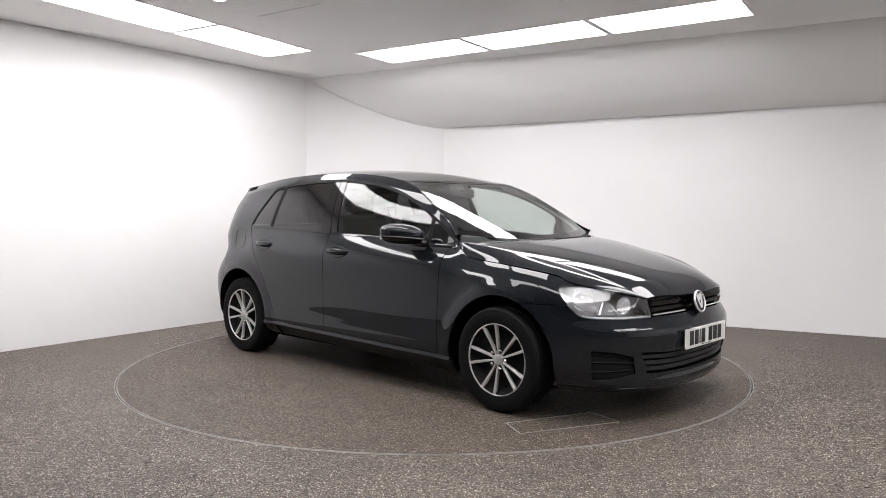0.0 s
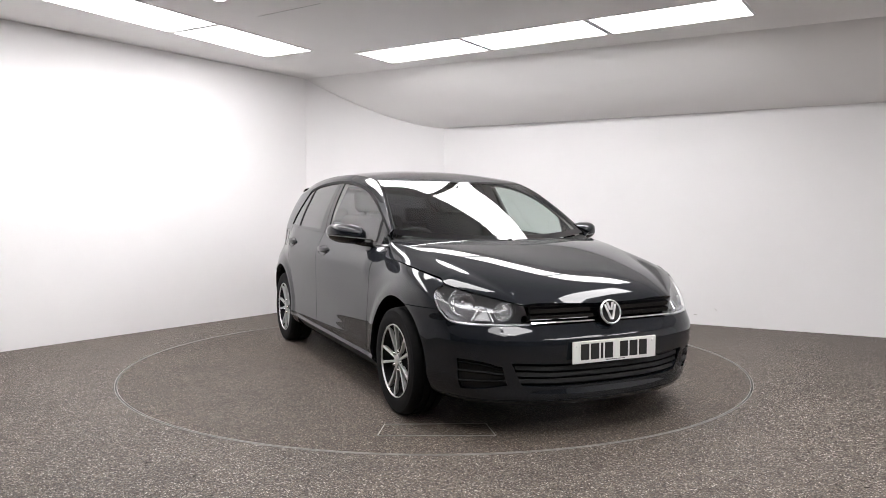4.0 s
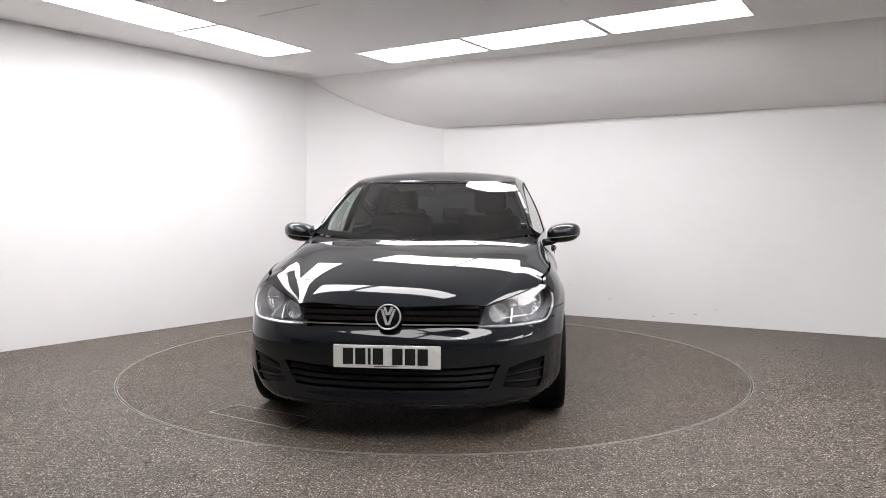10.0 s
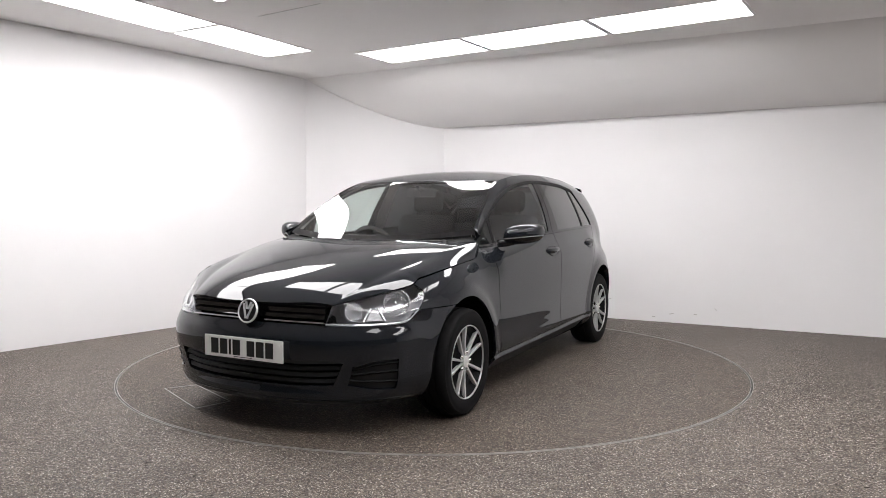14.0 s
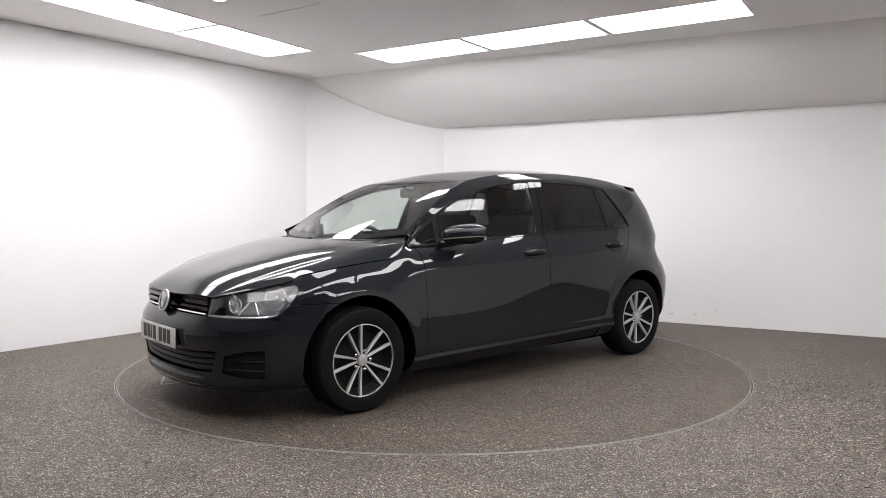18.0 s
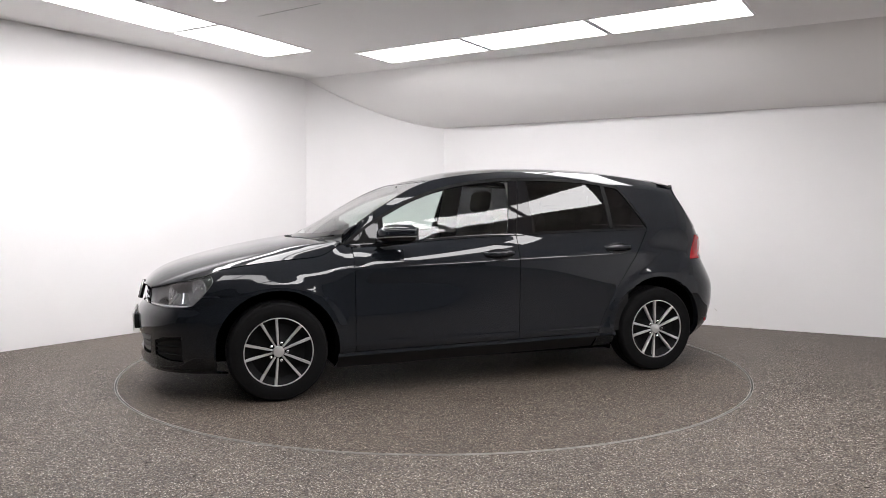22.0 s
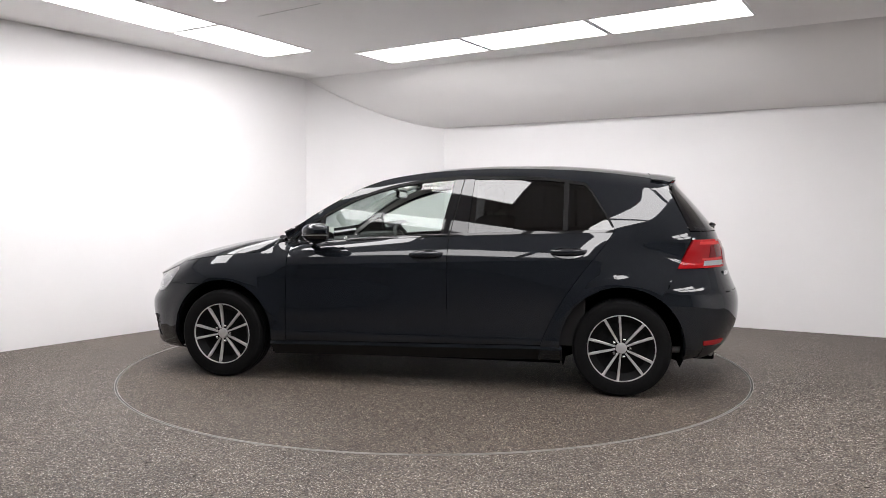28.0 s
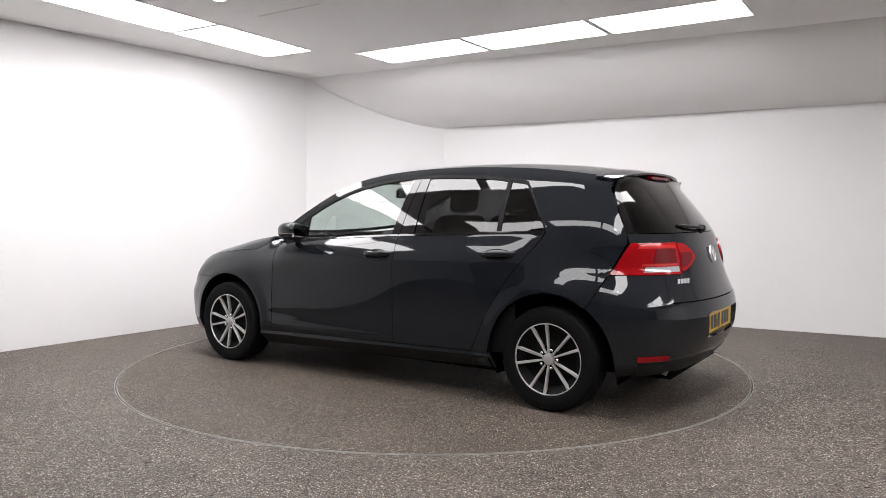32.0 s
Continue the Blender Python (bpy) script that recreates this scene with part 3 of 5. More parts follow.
# front doors and rear doors, below the glass
door_low = curve([(.9, .272), (-.24, .292), (-.90, .306)])


def door_grid(left, right, nx, nz):
    """left, right: x of the shut lines as functions of a 0..1 height."""
    t = np.linspace(0, 1, nz)
    u = np.linspace(0, 1, nx)[:, None]
    x = left(t)[None] * (1 - u) + right(t)[None] * u
    lo, hi = door_low(x), sill_line(x) - 0.012
    return on_side(x, lo + (hi - lo) * t[None])


rear_line = curve([(.28, -.818), (.40, -.868), (.535, -.935), (.742, -1.072), (.86, -1.165), (.92, -1.212), (1.02, -1.282)])
heights = lambda t: .306 + (.995 - .306) * t
front_grid = door_grid(lambda t: DOOR_F - G + 0 * t, lambda t: DOOR_B + G + 0 * t, 48, 56)
rear_grid = door_grid(lambda t: DOOR_B - G + 0 * t, lambda t: rear_line(heights(t)) + G, 40, 56)
front_doors = pair("front_door", [front_grid], PAINT, car)
rear_doors = pair("rear_door", [rear_grid], PAINT, car)

# sills: a ledge that stands proud below the doors, black strip tucked in beneath it
sx = np.linspace(.962, -.962, 60)
ledge = on_side(*np.moveaxis(between(np.stack([sx, door_low(sx) - .026], -1), np.stack([sx, door_low(sx) - .004], -1), 8), -1, 0))
ledge[..., 1] = np.linspace(.002, -.004, 8)[None] + side(sx, door_low(sx))[:, None]
sills = pair("sill", [ledge], PAINT, car, depth=.012)
tuck = np.stack([np.stack([sx, ledge[:, 0, 1] - d, ledge[:, 0, 2] - h], -1) for d, h in ((.004, .002), (.020, .018), (.045, .045), (.075, .078))], 1)
# black stands in for the shade on the painted sill's underside
pair("sill_shade", [tuck], PLASTIC, car)

# rear quarters with the rear pillars and cant rails in one pressing
cols = np.linspace(0, 1, 22)
belt = np.stack([-1.272 + (-1.716 + 1.272) * cols, 0 * cols + 1.004], -1)
zz = np.linspace(.306, 1.004, 40)
outer = np.concatenate([line([(-.812 - G, .20), (rear_line(.306) - G, .306)], 6), np.stack([rear_line(zz) - G, zz], -1)[1:], belt[1:],
                        line([(-1.716, 1.004), (-1.726, .96), (-1.642, .785), (-1.60, .70), (-1.58, .66)], 24)[1:]])
angle = np.arctan2(outer[:, 1] - WHEEL_Z, outer[:, 0] + AX)
inner = np.array([arch(max(a, -.31), -AX, ARCH_REAR) for a in angle])
quarter = on_side(*np.moveaxis(between(inner, outer, 18), -1, 0))
top = np.stack([-1.095 + (-1.595 + 1.095) * cols, top_line(-1.095 + (-1.595 + 1.095) * cols)], -1)
front_side = np.stack([curve([(1.004, -1.272), (1.04, -1.262), (1.12, -1.215), (1.20, -1.164), (1.275, -1.116), (1.31, -1.095)])(np.linspace(1.004, top[0, 1], 24)), np.linspace(1.004, top[0, 1], 24)], -1)
rear_side = np.stack([np.interp(np.linspace(0, 1, 24), [0, 1], [-1.716, -1.595]), np.linspace(1.004, top[-1, 1], 24)], -1)
pillar = on_side(*np.moveaxis(coons(belt, top, front_side, rear_side), -1, 0))
rx = np.concatenate([np.linspace(.900, -1.095, 90)[:-1], top[:, 0]])
rail = on_side(*np.moveaxis(between(np.stack([rx, top_line(rx)], -1), np.stack([rx, edge_z(rx)], -1), 8), -1, 0))
quarters = pair("rear_quarter", [quarter, pillar, rail], PAINT, car)

# hood
hood_z = curve([(1.12, .952), (1.30, .926), (1.45, .899), (1.60, .868), (1.756, .830), (1.88, .793), (1.97, .756), (2.04, .710), (2.085, .662), (2.1, .648)], .012)


def hood_at(x, y):
    edge = shut_y(x)
    k = np.clip(np.abs(y) / edge, 0, 1.05)
    z = hood_z(np.maximum(x, 1.12)) + np.clip(1.12 - x, 0, 1) * -0.02
    z = z + (shut_z(x) - z) * k**3.6
    return np.stack([x, y, z], -1)


ys = np.linspace(0, 1, 30)
rear_run = np.stack([1.155 - (1.155 - .925) * ys**2.2, ys * shut_y(.925)], -1)
front_run = np.stack([2.082 - (2.082 - 2.022) * ys**3.0, ys * shut_y(2.022)], -1)
edge_x = np.linspace(.925, 2.022, 60)
shut_run = np.stack([edge_x, shut_y(edge_x)], -1)
mid_run = np.stack([np.linspace(1.155, 2.082, 60), np.zeros(60)], -1)
hg = coons(mid_run, shut_run, rear_run, front_run)
lamp_y = curve([(1.60, .772), (1.66, .756), (1.70, .739), (1.78, .680), (1.86, .612), (1.93, .545), (2.02, .4665)], .01)
lamp_z = curve([(1.60, .789), (1.66, .774), (1.70, .755), (1.78, .731), (1.86, .709), (1.93, .689), (2.02, .6645)], .01)
over_wing = on_side(edge_x, np.minimum(wing_top(edge_x) + .004, shut_z(edge_x)))
over_lamp = np.stack([edge_x, lamp_y(edge_x), lamp_z(edge_x)], -1)
mix_ = smoothstep(1.62, 1.71, edge_x)[:, None]
flank_low = over_wing * (1 - mix_) + over_lamp * mix_
flank = between(flank_low, np.stack([edge_x, shut_y(edge_x), shut_z(edge_x)], -1), 9)
flank += (np.sin(np.linspace(0, np.pi, 9))[None] * .085 * np.linalg.norm(flank[:, -1] - flank[:, 0], axis=1)[:, None])[..., None] * np.array([0, .5, .8])
hood = panel("hood", [hood_at(hg[..., 0], hg[..., 1]), flank], PAINT, car, both=True, outward=Vector((0.2, 0, 1)), depth=.02)

# front bumper: rows run from the lip over the lower openings to the lamps
t_end = lambda z: front_turn(AX + np.sqrt(np.maximum(ARCH_R**2 - (z - WHEEL_Z) ** 2, 0)) + .002, z)
low_z = curve([(0, .185), (.8, .188), (1.25, .20), (1.5, .205)])
open_lo = curve([(0, .258), (.35, .260), (.59, .268), (.63, .276), (.69, .268), (.77, .258), (.85, .250), (1.0, .246), (1.5, .25)])
open_hi = curve([(0, .372), (.35, .374), (.58, .385), (.63, .372), (.69, .366), (.77, .382), (.85, .394), (1.0, .400), (1.5, .40)])
top_z = curve([(0, .566), (.45, .562), (.6, .560), (.9, .565), (.96, .571), (.985, .578), (1.0, .590), (1.01, .610), (1.02, .630), (1.25, .630), (1.5, .63)])


def bumper_rows(n0, n1, n2, nt, ends):
    """A grid in turn and height, its columns fanning out to the wheel arch."""
    s = np.asarray(ends)
    col = []
    for q in s:
        rows_ = np.concatenate([np.linspace(0, 1, n0), 1 + np.linspace(0, 1, n1)[1:], 2 + np.linspace(0, 1, n2)[1:]])
        z = np.interp(rows_, [0, 1, 2, 3], [low_z(q), open_lo(q), open_hi(q), top_z(q)])
        level = np.clip(rows_ - 1.5, -.5, .5)
        a = np.maximum(0, q * t_end(z) / 1.25 + .07 * level * math.exp(-((q - .60) / .08) ** 2))
        col.append(front_at(a, z))
    return np.array(col)


SPOT = [0, .05, .1, .15, .2, .25, .3, .35, .4, .45, .50, .53, .565, .59, .62, .645, .67, .70, .74, .78, .82, .86, .90, .94, .97, .985, 1.0, 1.01, 1.02, 1.04, 1.065, 1.09, 1.12, 1.15, 1.18, 1.21, 1.23, 1.25]
bump = bumper_rows(8, 7, 16, len(SPOT), SPOT)
is_open = lambda g, i, j: not (7 <= j < 13 and (SPOT[i] < .59 or .67 <= SPOT[i] < 1.01))
front_bumper = panel("front_bumper", [bump], PAINT, car, both=True, keep=is_open, outward=Vector((1, 0, 0)), depth=.03)
inset = lambda g, d: np.stack([g[..., 0] - d, g[..., 1] * (1 - d * .4), g[..., 2]], -1)
lower_grille = panel("lower_grille", [inset(bump[:14, 7:14], .045)], PLASTIC, front_bumper, both=True, depth=0, outward=Vector((1, 0, 0)))
for k, f in enumerate((.22, .5, .78)):
    zz = open_lo(np.array(SPOT[:14])) * (1 - f) + open_hi(np.array(SPOT[:14])) * f
    pts = front_at(np.array(SPOT[:14]) * t_end(zz) / 1.25, zz)
    bar = between(pts + [-.012, 0, -.010], pts + [-.016, 0, .010], 4)
    panel("grille_bar", [bar], PLASTIC, front_bumper, both=True, depth=.03, outward=Vector((1, 0, 0)))
lo_i = SPOT.index(.67)
hi_i = SPOT.index(1.02)
for s in (1, -1):
    panel("side_insert", [inset(bump[lo_i - 1:hi_i + 1, 6:15], .012) - [0, .010, 0]], PLASTIC, front_bumper, mirror=s, depth=0, outward=Vector((1, s, 0)))
    for f in (.30, .62, .90):
        q = np.array(SPOT[lo_i:hi_i])
        zz = open_lo(q) * (1 - f) + open_hi(q) * f
        pts = front_at(q * t_end(zz) / 1.25, zz)
        panel("insert_slat", [between(pts + [-.003, -.003, -.004], pts + [-.010, -.006, .003], 3)], WHEEL_BLACK, front_bumper, mirror=s, depth=.012, outward=Vector((1, s, 0)))
lip = [np.array([front_at(q * t_end(low_z(q)) / 1.25, low_z(q) + d) + np.array([o, 0, 0]) for q in SPOT]) for o, d in ((-.05, -.03), (.006, -.018), (.004, .004))]
panel("lip", [np.stack(lip, 1)], PAINT, front_bumper, both=True, depth=.01, outward=Vector((1, 0, 0)))

# upper grille between the lamps
gy = np.linspace(0, .437, 24)


def grille_line(z, back):
    return np.stack([nose(z) - .028 * (gy / .44) ** 2 - back, gy, 0 * gy + z], -1)


grille = panel("upper_grille", [between(grille_line(.566, .05), grille_line(.664, .06), 4)], LINER, car, both=True, depth=0, outward=Vector((1, 0, 0)))
for z in (.600, .632):
    panel("grille_bar", [between(grille_line(z - .010, .020), grille_line(z + .012, .012), 4)], GLOSS_BLACK, grille, both=True, depth=.03, outward=Vector((1, 0, 0)))
panel("grille_bar", [between(grille_line(.644, .026), grille_line(.662, .018), 4)], GLOSS_BLACK, grille, both=True, depth=.03, outward=Vector((1, 0, 0)))
panel("chrome_strip", [between(grille_line(.5735, .004), grille_line(.5805, .006), 3)], CHROME, grille, both=True, depth=.01, outward=Vector((1, 0, 0)), label="thin chrome strip")


# ---- roof, screens, rear ----
roof_mid = curve([(.30, 1.333), (.27, 1.342), (.14, 1.381), (0, 1.413), (-.25, 1.439), (-.55, 1.450), (-.85, 1.446), (-1.2, 1.424), (-1.5, 1.388), (-1.66, 1.358)], .03)
u = np.linspace(0, 1, 50)
v = np.linspace(0, 1, 24)
rxm = .266 + (-1.535 - .266) * u
rxe = .240 + (-1.52 - .240) * u
X = rxm[:, None] * (1 - v**2) + rxe[:, None] * v**2
Yr = edge_y(rxe)[:, None] * v
Zr = roof_mid(rxm)[:, None] + (edge_z(rxe) + .001 - roof_mid(rxm))[:, None] * v**2.4
roof = panel("roof", [np.stack([X, Yr, Zr], -1)], PAINT, car, both=True, outward=Vector((0, 0, 1)), depth=.02)

k = np.linspace(0, 1, 30)
ex = .90 + (.245 - .90) * k
edge_run = np.stack([ex, edge_y(ex) - .012, edge_z(ex) + .003], -1)
b0, b1, b2 = np.array([1.115, 0, .945]), np.array([.692, 0, 1.1485]), np.array([.27, 0, 1.340])
mid_run3 = ((1 - k) ** 2)[:, None] * b0 + (2 * k * (1 - k))[:, None] * b1 + (k**2)[:, None] * b2
w = np.linspace(0, 1, 24)
base_run = np.stack([b0[0] + (edge_run[0, 0] - b0[0]) * w**2, edge_run[0, 1] * w, b0[2] + (edge_run[0, 2] - b0[2]) * w**2.4], -1)
screen_grid = np.stack([mid_run3[:, :1] * (1 - w**2) + edge_run[:, :1] * w**2, edge_run[:, 1:2] * w, mid_run3[:, 2:] * (1 - w**2.4) + edge_run[:, 2:] * w**2.4], -1)
bow = (16 * k**2 * (1 - k) ** 2)[:, None] * (1 - w**2)[None] * .003
screen_grid[..., 0] += bow * .42
screen_grid[..., 2] += bow * .9
windscreen = panel("windscreen", [screen_grid], CLEAR, car, both=True, outward=Vector((1, 0, 1)), depth=0)
windscreen.visible_shadow = False
seal = np.stack([ex, edge_y(ex), edge_z(ex)], -1)
pair("screen_seal", [between(edge_run + [0, -.008, .0015], seal + [0, -.001, -.002], 3)], GLOSS_BLACK, car, depth=.02, outward=Vector((1, 0, 1)))
band = screen_grid[:3] * [1, 1, 1] + [.001, 0, .001]
panel("screen_band", [band], GLOSS_BLACK, car, both=True, depth=0, outward=Vector((1, 0, 1)))
panel("screen_band", [screen_grid[-2:] + [.001, 0, .001]], GLOSS_BLACK, car, both=True, depth=0, outward=Vector((1, 0, 1)))
cowl_back = base_run + [-.02, 0, -.012]
cowl_front = np.stack([rear_run[:, 0] + .02, rear_run[:, 1], hood_at(rear_run[:, 0], rear_run[:, 1])[:, 2] - .022], -1)
cowl = panel("cowl", [between(line(cowl_back, 30), line(cowl_front, 30), 4)], PLASTIC, car, both=True, depth=0, outward=Vector((0, 0, 1)))

# rear bumper, tailgate, rear screen
r_end = lambda z: rear_turn(-AX - np.sqrt(np.maximum(ARCH_REAR**2 - (z - WHEEL_Z) ** 2, 0)) - .002, z)
q = np.linspace(0, 1, 40)
rb_low = curve([(0, .262), (.7, .255), (1, .225)])


def rear_rows(q0, z0, z1, n):
    col = []
    for s in q0:
        z = z0(s) + (z1(s) - z0(s)) * np.linspace(0, 1, n)
        col.append(rear_at(s * r_end(np.minimum(z, .655)), z))
    return np.array(col)


split = 21
rear_low = rear_rows(np.sort(np.concatenate([q, [.335, .345, .355]])), rb_low, lambda s: .630, 44)
shut_at = lambda s: float(np.interp(-rear_at(s * r_end(.655), .70)[0], [1.44, 1.58, 1.60, 1.642], [.655, .66, .70, .787]))
rear_high = rear_rows(np.linspace(q[split], 1, 48), lambda s: .630, shut_at, 12)
recess = smoothstep(.30, .285, rear_low[..., 1]) * smoothstep(.415, .43, rear_low[..., 2]) * smoothstep(.56, .545, rear_low[..., 2])
rear_low[..., 0] += recess * (-2.034 - rear_low[..., 0])
rear_bumper = panel("rear_bumper", [rear_low, rear_high], PAINT, car, both=True, outward=Vector((-1, 0, 0)), depth=.03)
skirt = np.array([[rear_at(s * r_end(z), z, .004 if z > .23 else .0) for z in (.225, .24, .27, .305)] for s in q[:34]])
panel("rear_skirt", [skirt], PLASTIC, rear_bumper, both=True, outward=Vector((-1, 0, 0)), depth=.01)
gate_edge = lambda z: rear_turn(-1.718 - .003, z)
gz = np.linspace(.636, 1.004, 24)
gate_turn = np.array([float(r_end(min(z, .655))) * q[split] - .0035 if z < .79 else float(r_end(.630)) * q[split] + (float(gate_edge(.99)) - float(r_end(.630)) * q[split]) * float(smoothstep(.79, .96, z)) for z in gz])
gate = np.array([[rear_at(s * gt, z) for gt, z in zip(gate_turn, gz)] for s in np.linspace(0, 1, 30)])
tailgate = panel("tailgate", [gate], PAINT, car, both=True, outward=Vector((-1, 0, 0)), depth=.02)
wz = np.linspace(1.009, 1.325, 20)
we = np.interp(wz, [1.0, 1.24, 1.29, 1.325], [-1.722, -1.615, -1.615, -1.64])
rs = np.array([[rear_at(s * float(rear_turn(x, z)), z) for x, z in zip(we, wz)] for s in np.linspace(0, 1, 30)])
rs[..., 1] *= (side(we, wz) / rs[-1, :, 1])[None]
rear_screen = panel("rear_screen", [rs], PRIVACY, tailgate, both=True, outward=Vector((-1, 0, .4)), depth=0)
pair("screen_border", [rs[-3:] + [-.0015, 0, .001]], GLOSS_BLACK, tailgate, depth=.004, outward=Vector((-1, 0, .4)))
# spoiler at the end of the roof
sw_ = np.linspace(0, 1, 32)
sp_y = .606 * sw_
roof_end = roof_mid(-1.49) + (edge_z(-1.49) - roof_mid(-1.49)) * (sp_y / .568) ** 2.4
lead = np.stack([-1.49 + 0 * sw_, sp_y, roof_end + .002], -1)
tip = np.stack([-1.672 + .072 * sw_ ** 3, sp_y * .985, 1.361 - .050 * sw_ ** 2.6], -1)
under = np.stack([-1.625 + .05 * sw_ ** 3, sp_y * .97, 1.322 - .048 * sw_ ** 2.2], -1)
root = np.stack([-1.575 + .02 * sw_ ** 3, sp_y * .96, 1.300 - .045 * sw_ ** 2.2], -1)
rows_ = [lead] + [lead * (1 - f) + tip * f + [0, 0, .020 * f * (1 - f)] for f in (.2, .4, .6, .8, .92)] + [tip, tip + [.003, 0, -.010], under, root]
blade = np.stack(rows_, 1)
cap = np.stack([blade[-1], blade[-1] * .4 + blade[-1].mean(0) * .6 + [0, .004, 0], 0 * blade[-1] + blade[-1].mean(0) + [0, .004, 0]], 0)
spoiler = panel("spoiler", [blade, cap], PAINT, tailgate, both=True, outward=Vector((0, 0, 1)), depth=0)

# ---- glass on the sides ----
def window(x0, x1, nx=30, nz=14, inset=.006, lo=.004, hi=.004):
    """A piece of the window band; x0, x1: places of its ends, or (at the sill, at the top) where an end leans."""
    (a0, a1), (b0, b1) = (q if isinstance(q, tuple) else (q, q) for q in (x0, x1))
    xb, xt = np.linspace(a0, b0, nx), np.linspace(a1, b1, nx)
    z0, z1 = sill_line(xb) + lo, glass_top(xt) - hi
    z1 = np.maximum(z1, z0 + .0015)
    g = on_side(*np.moveaxis(between(np.stack([xb, z0], -1), np.stack([xt, z1], -1), nz), -1, 0))
    g[..., 1] -= inset
    return g


for s, fd, rd in zip((1, -1), front_doors, rear_doors):
    up = Vector((0, s, 0.3))
    w1 = panel("window_glass", [window(.64, (-.190, -.262))], CLEAR, fd, mirror=s, depth=0, outward=up, label="clear door glass")
    w2 = panel("window_glass", [window((-.352, -.372), -.960)], PRIVACY, rd, mirror=s, depth=0, outward=up, label="dark tinted door glass")
    w3 = panel("quarter_glass", [window(-.984, -1.272, 30)], PRIVACY, rd, mirror=s, depth=0, outward=up, label="dark tinted quarter glass")
    panel("sail_panel", [window(.90, .655, 16, 8, .003)], PRIVACY_TRIM, fd, mirror=s, depth=.01, outward=up)
    panel("divider_bar", [window(.672, .640, 4, 14, .0015, .0, .002)], WINDOW_RUBBER, fd, mirror=s, depth=.012, outward=up)
    panel("pillar_trim", [window((-.180, -.254), (-.243, -.315), 6, 14, .001, .0, .002)], GLOSS_BLACK, fd, mirror=s, depth=.012, outward=up)
    panel("pillar_trim", [window((-.248, -.320), (-.362, -.382), 6, 14, .001, .0, .002)], GLOSS_BLACK, rd, mirror=s, depth=.012, outward=up)
    panel("divider_bar", [window(-.958, -.988, 4, 14, .002, .0, .002)], WINDOW_RUBBER, rd, mirror=s, depth=.012, outward=up)
    for name, x0, x1, own in (("waist_strip", .89, DOOR_B + G, fd), ("waist_strip", DOOR_B - G, -1.264, rd)):
        x = np.linspace(x0, x1, 40)
        g = on_side(*np.moveaxis(between(np.stack([x, sill_line(x) - .011], -1), np.stack([x, sill_line(x) + .005], -1), 4), -1, 0))
        g[..., 1] += .003
        panel(name, [g], GLOSS_BLACK, own, mirror=s, depth=.012, outward=up)
    for x0, x1, own in ((.89, -.315, fd), (-.320, -1.262, rd)):
        x = np.linspace(x0, x1, 60)
        g = on_side(*np.moveaxis(between(np.stack([x, glass_top(x) - .016], -1), np.stack([x, glass_top(x) + .004], -1), 4), -1, 0))
        g[..., 1] += .001
        panel("window_frame", [g], WINDOW_RUBBER, own, mirror=s, depth=.014, outward=up)
    for q_ in (w1, w2, w3):
        q_.visible_shadow = False


# ---- car: lamps ----
CLEAR_LAMP = mat("smoked_lamp", (0.22, 0.22, 0.22), 0.15, 0, 1.0)
SILVER = mat("lamp_silver", (0.70, 0.71, 0.72), 0.25, 0.6)


def spun(profile, at, turn_, n=32):
    """A lathe solid, its axis y turned by turn_ (degrees about z, x) and set at a place."""
    vs, fs = lathe(profile, n)
    m = Matrix.Translation(at) @ Euler((radians(turn_[1]), 0, radians(turn_[0]))).to_matrix().to_4x4()
    return [m @ Vector(v) for v in vs], fs


def faceted(radius, depth, steps):
    """A bowl's profile in small steps, as its flutes catch the light."""
    out = []
    for k in range(steps + 1):
        f = k / steps
        out.append((radius * (1 - f), -depth * (1 - (1 - f) ** 2) + (.0025 if k % 2 else 0)))
    return out


def flip(data, s):
    """The same solid on the other side of the car."""
    vs, fs = data
    return ([(v[0], v[1] * s, v[2]) for v in vs], [tuple(reversed(f)) for f in fs] if s < 0 else fs)


def moved(bm, m):
    bm.transform(m)
    return bm


hx = np.linspace(2.019, 1.699, 30)
lamp_top = np.stack([hx, lamp_y(hx), lamp_z(hx) - .005], -1)
lamp_out = on_side(*np.moveaxis(line([(1.699, .745), (1.688, .733), (1.684, .718), (1.692, .700), (1.715, .669), (1.745, SEAM_Z), (1.776, .601), (1.803, .582)], 14), -1, 0))
lamp_out[0] = lamp_top[-1]
qq = np.linspace(.45, 1.22, 60)
low_run = front_at(qq * t_end(top_z(qq)) / 1.25, top_z(qq) + .003)
pick = (low_run[:, 1] > .420) & (low_run[:, 0] > 1.806)
low_run = np.concatenate([low_run[pick], lamp_out[-1:]])
lamp_in = line([low_run[0], lamp_top[0]], 14)
lens = coons(line(low_run, 30), line(lamp_top, 30), lamp_in, lamp_out[::-1])
bulge = np.sin(np.linspace(0, np.pi, 30))[:, None] * np.sin(np.linspace(0, np.pi, 14))[None]
lens = lens + bulge[..., None] * np.array([.012, .009, .004])
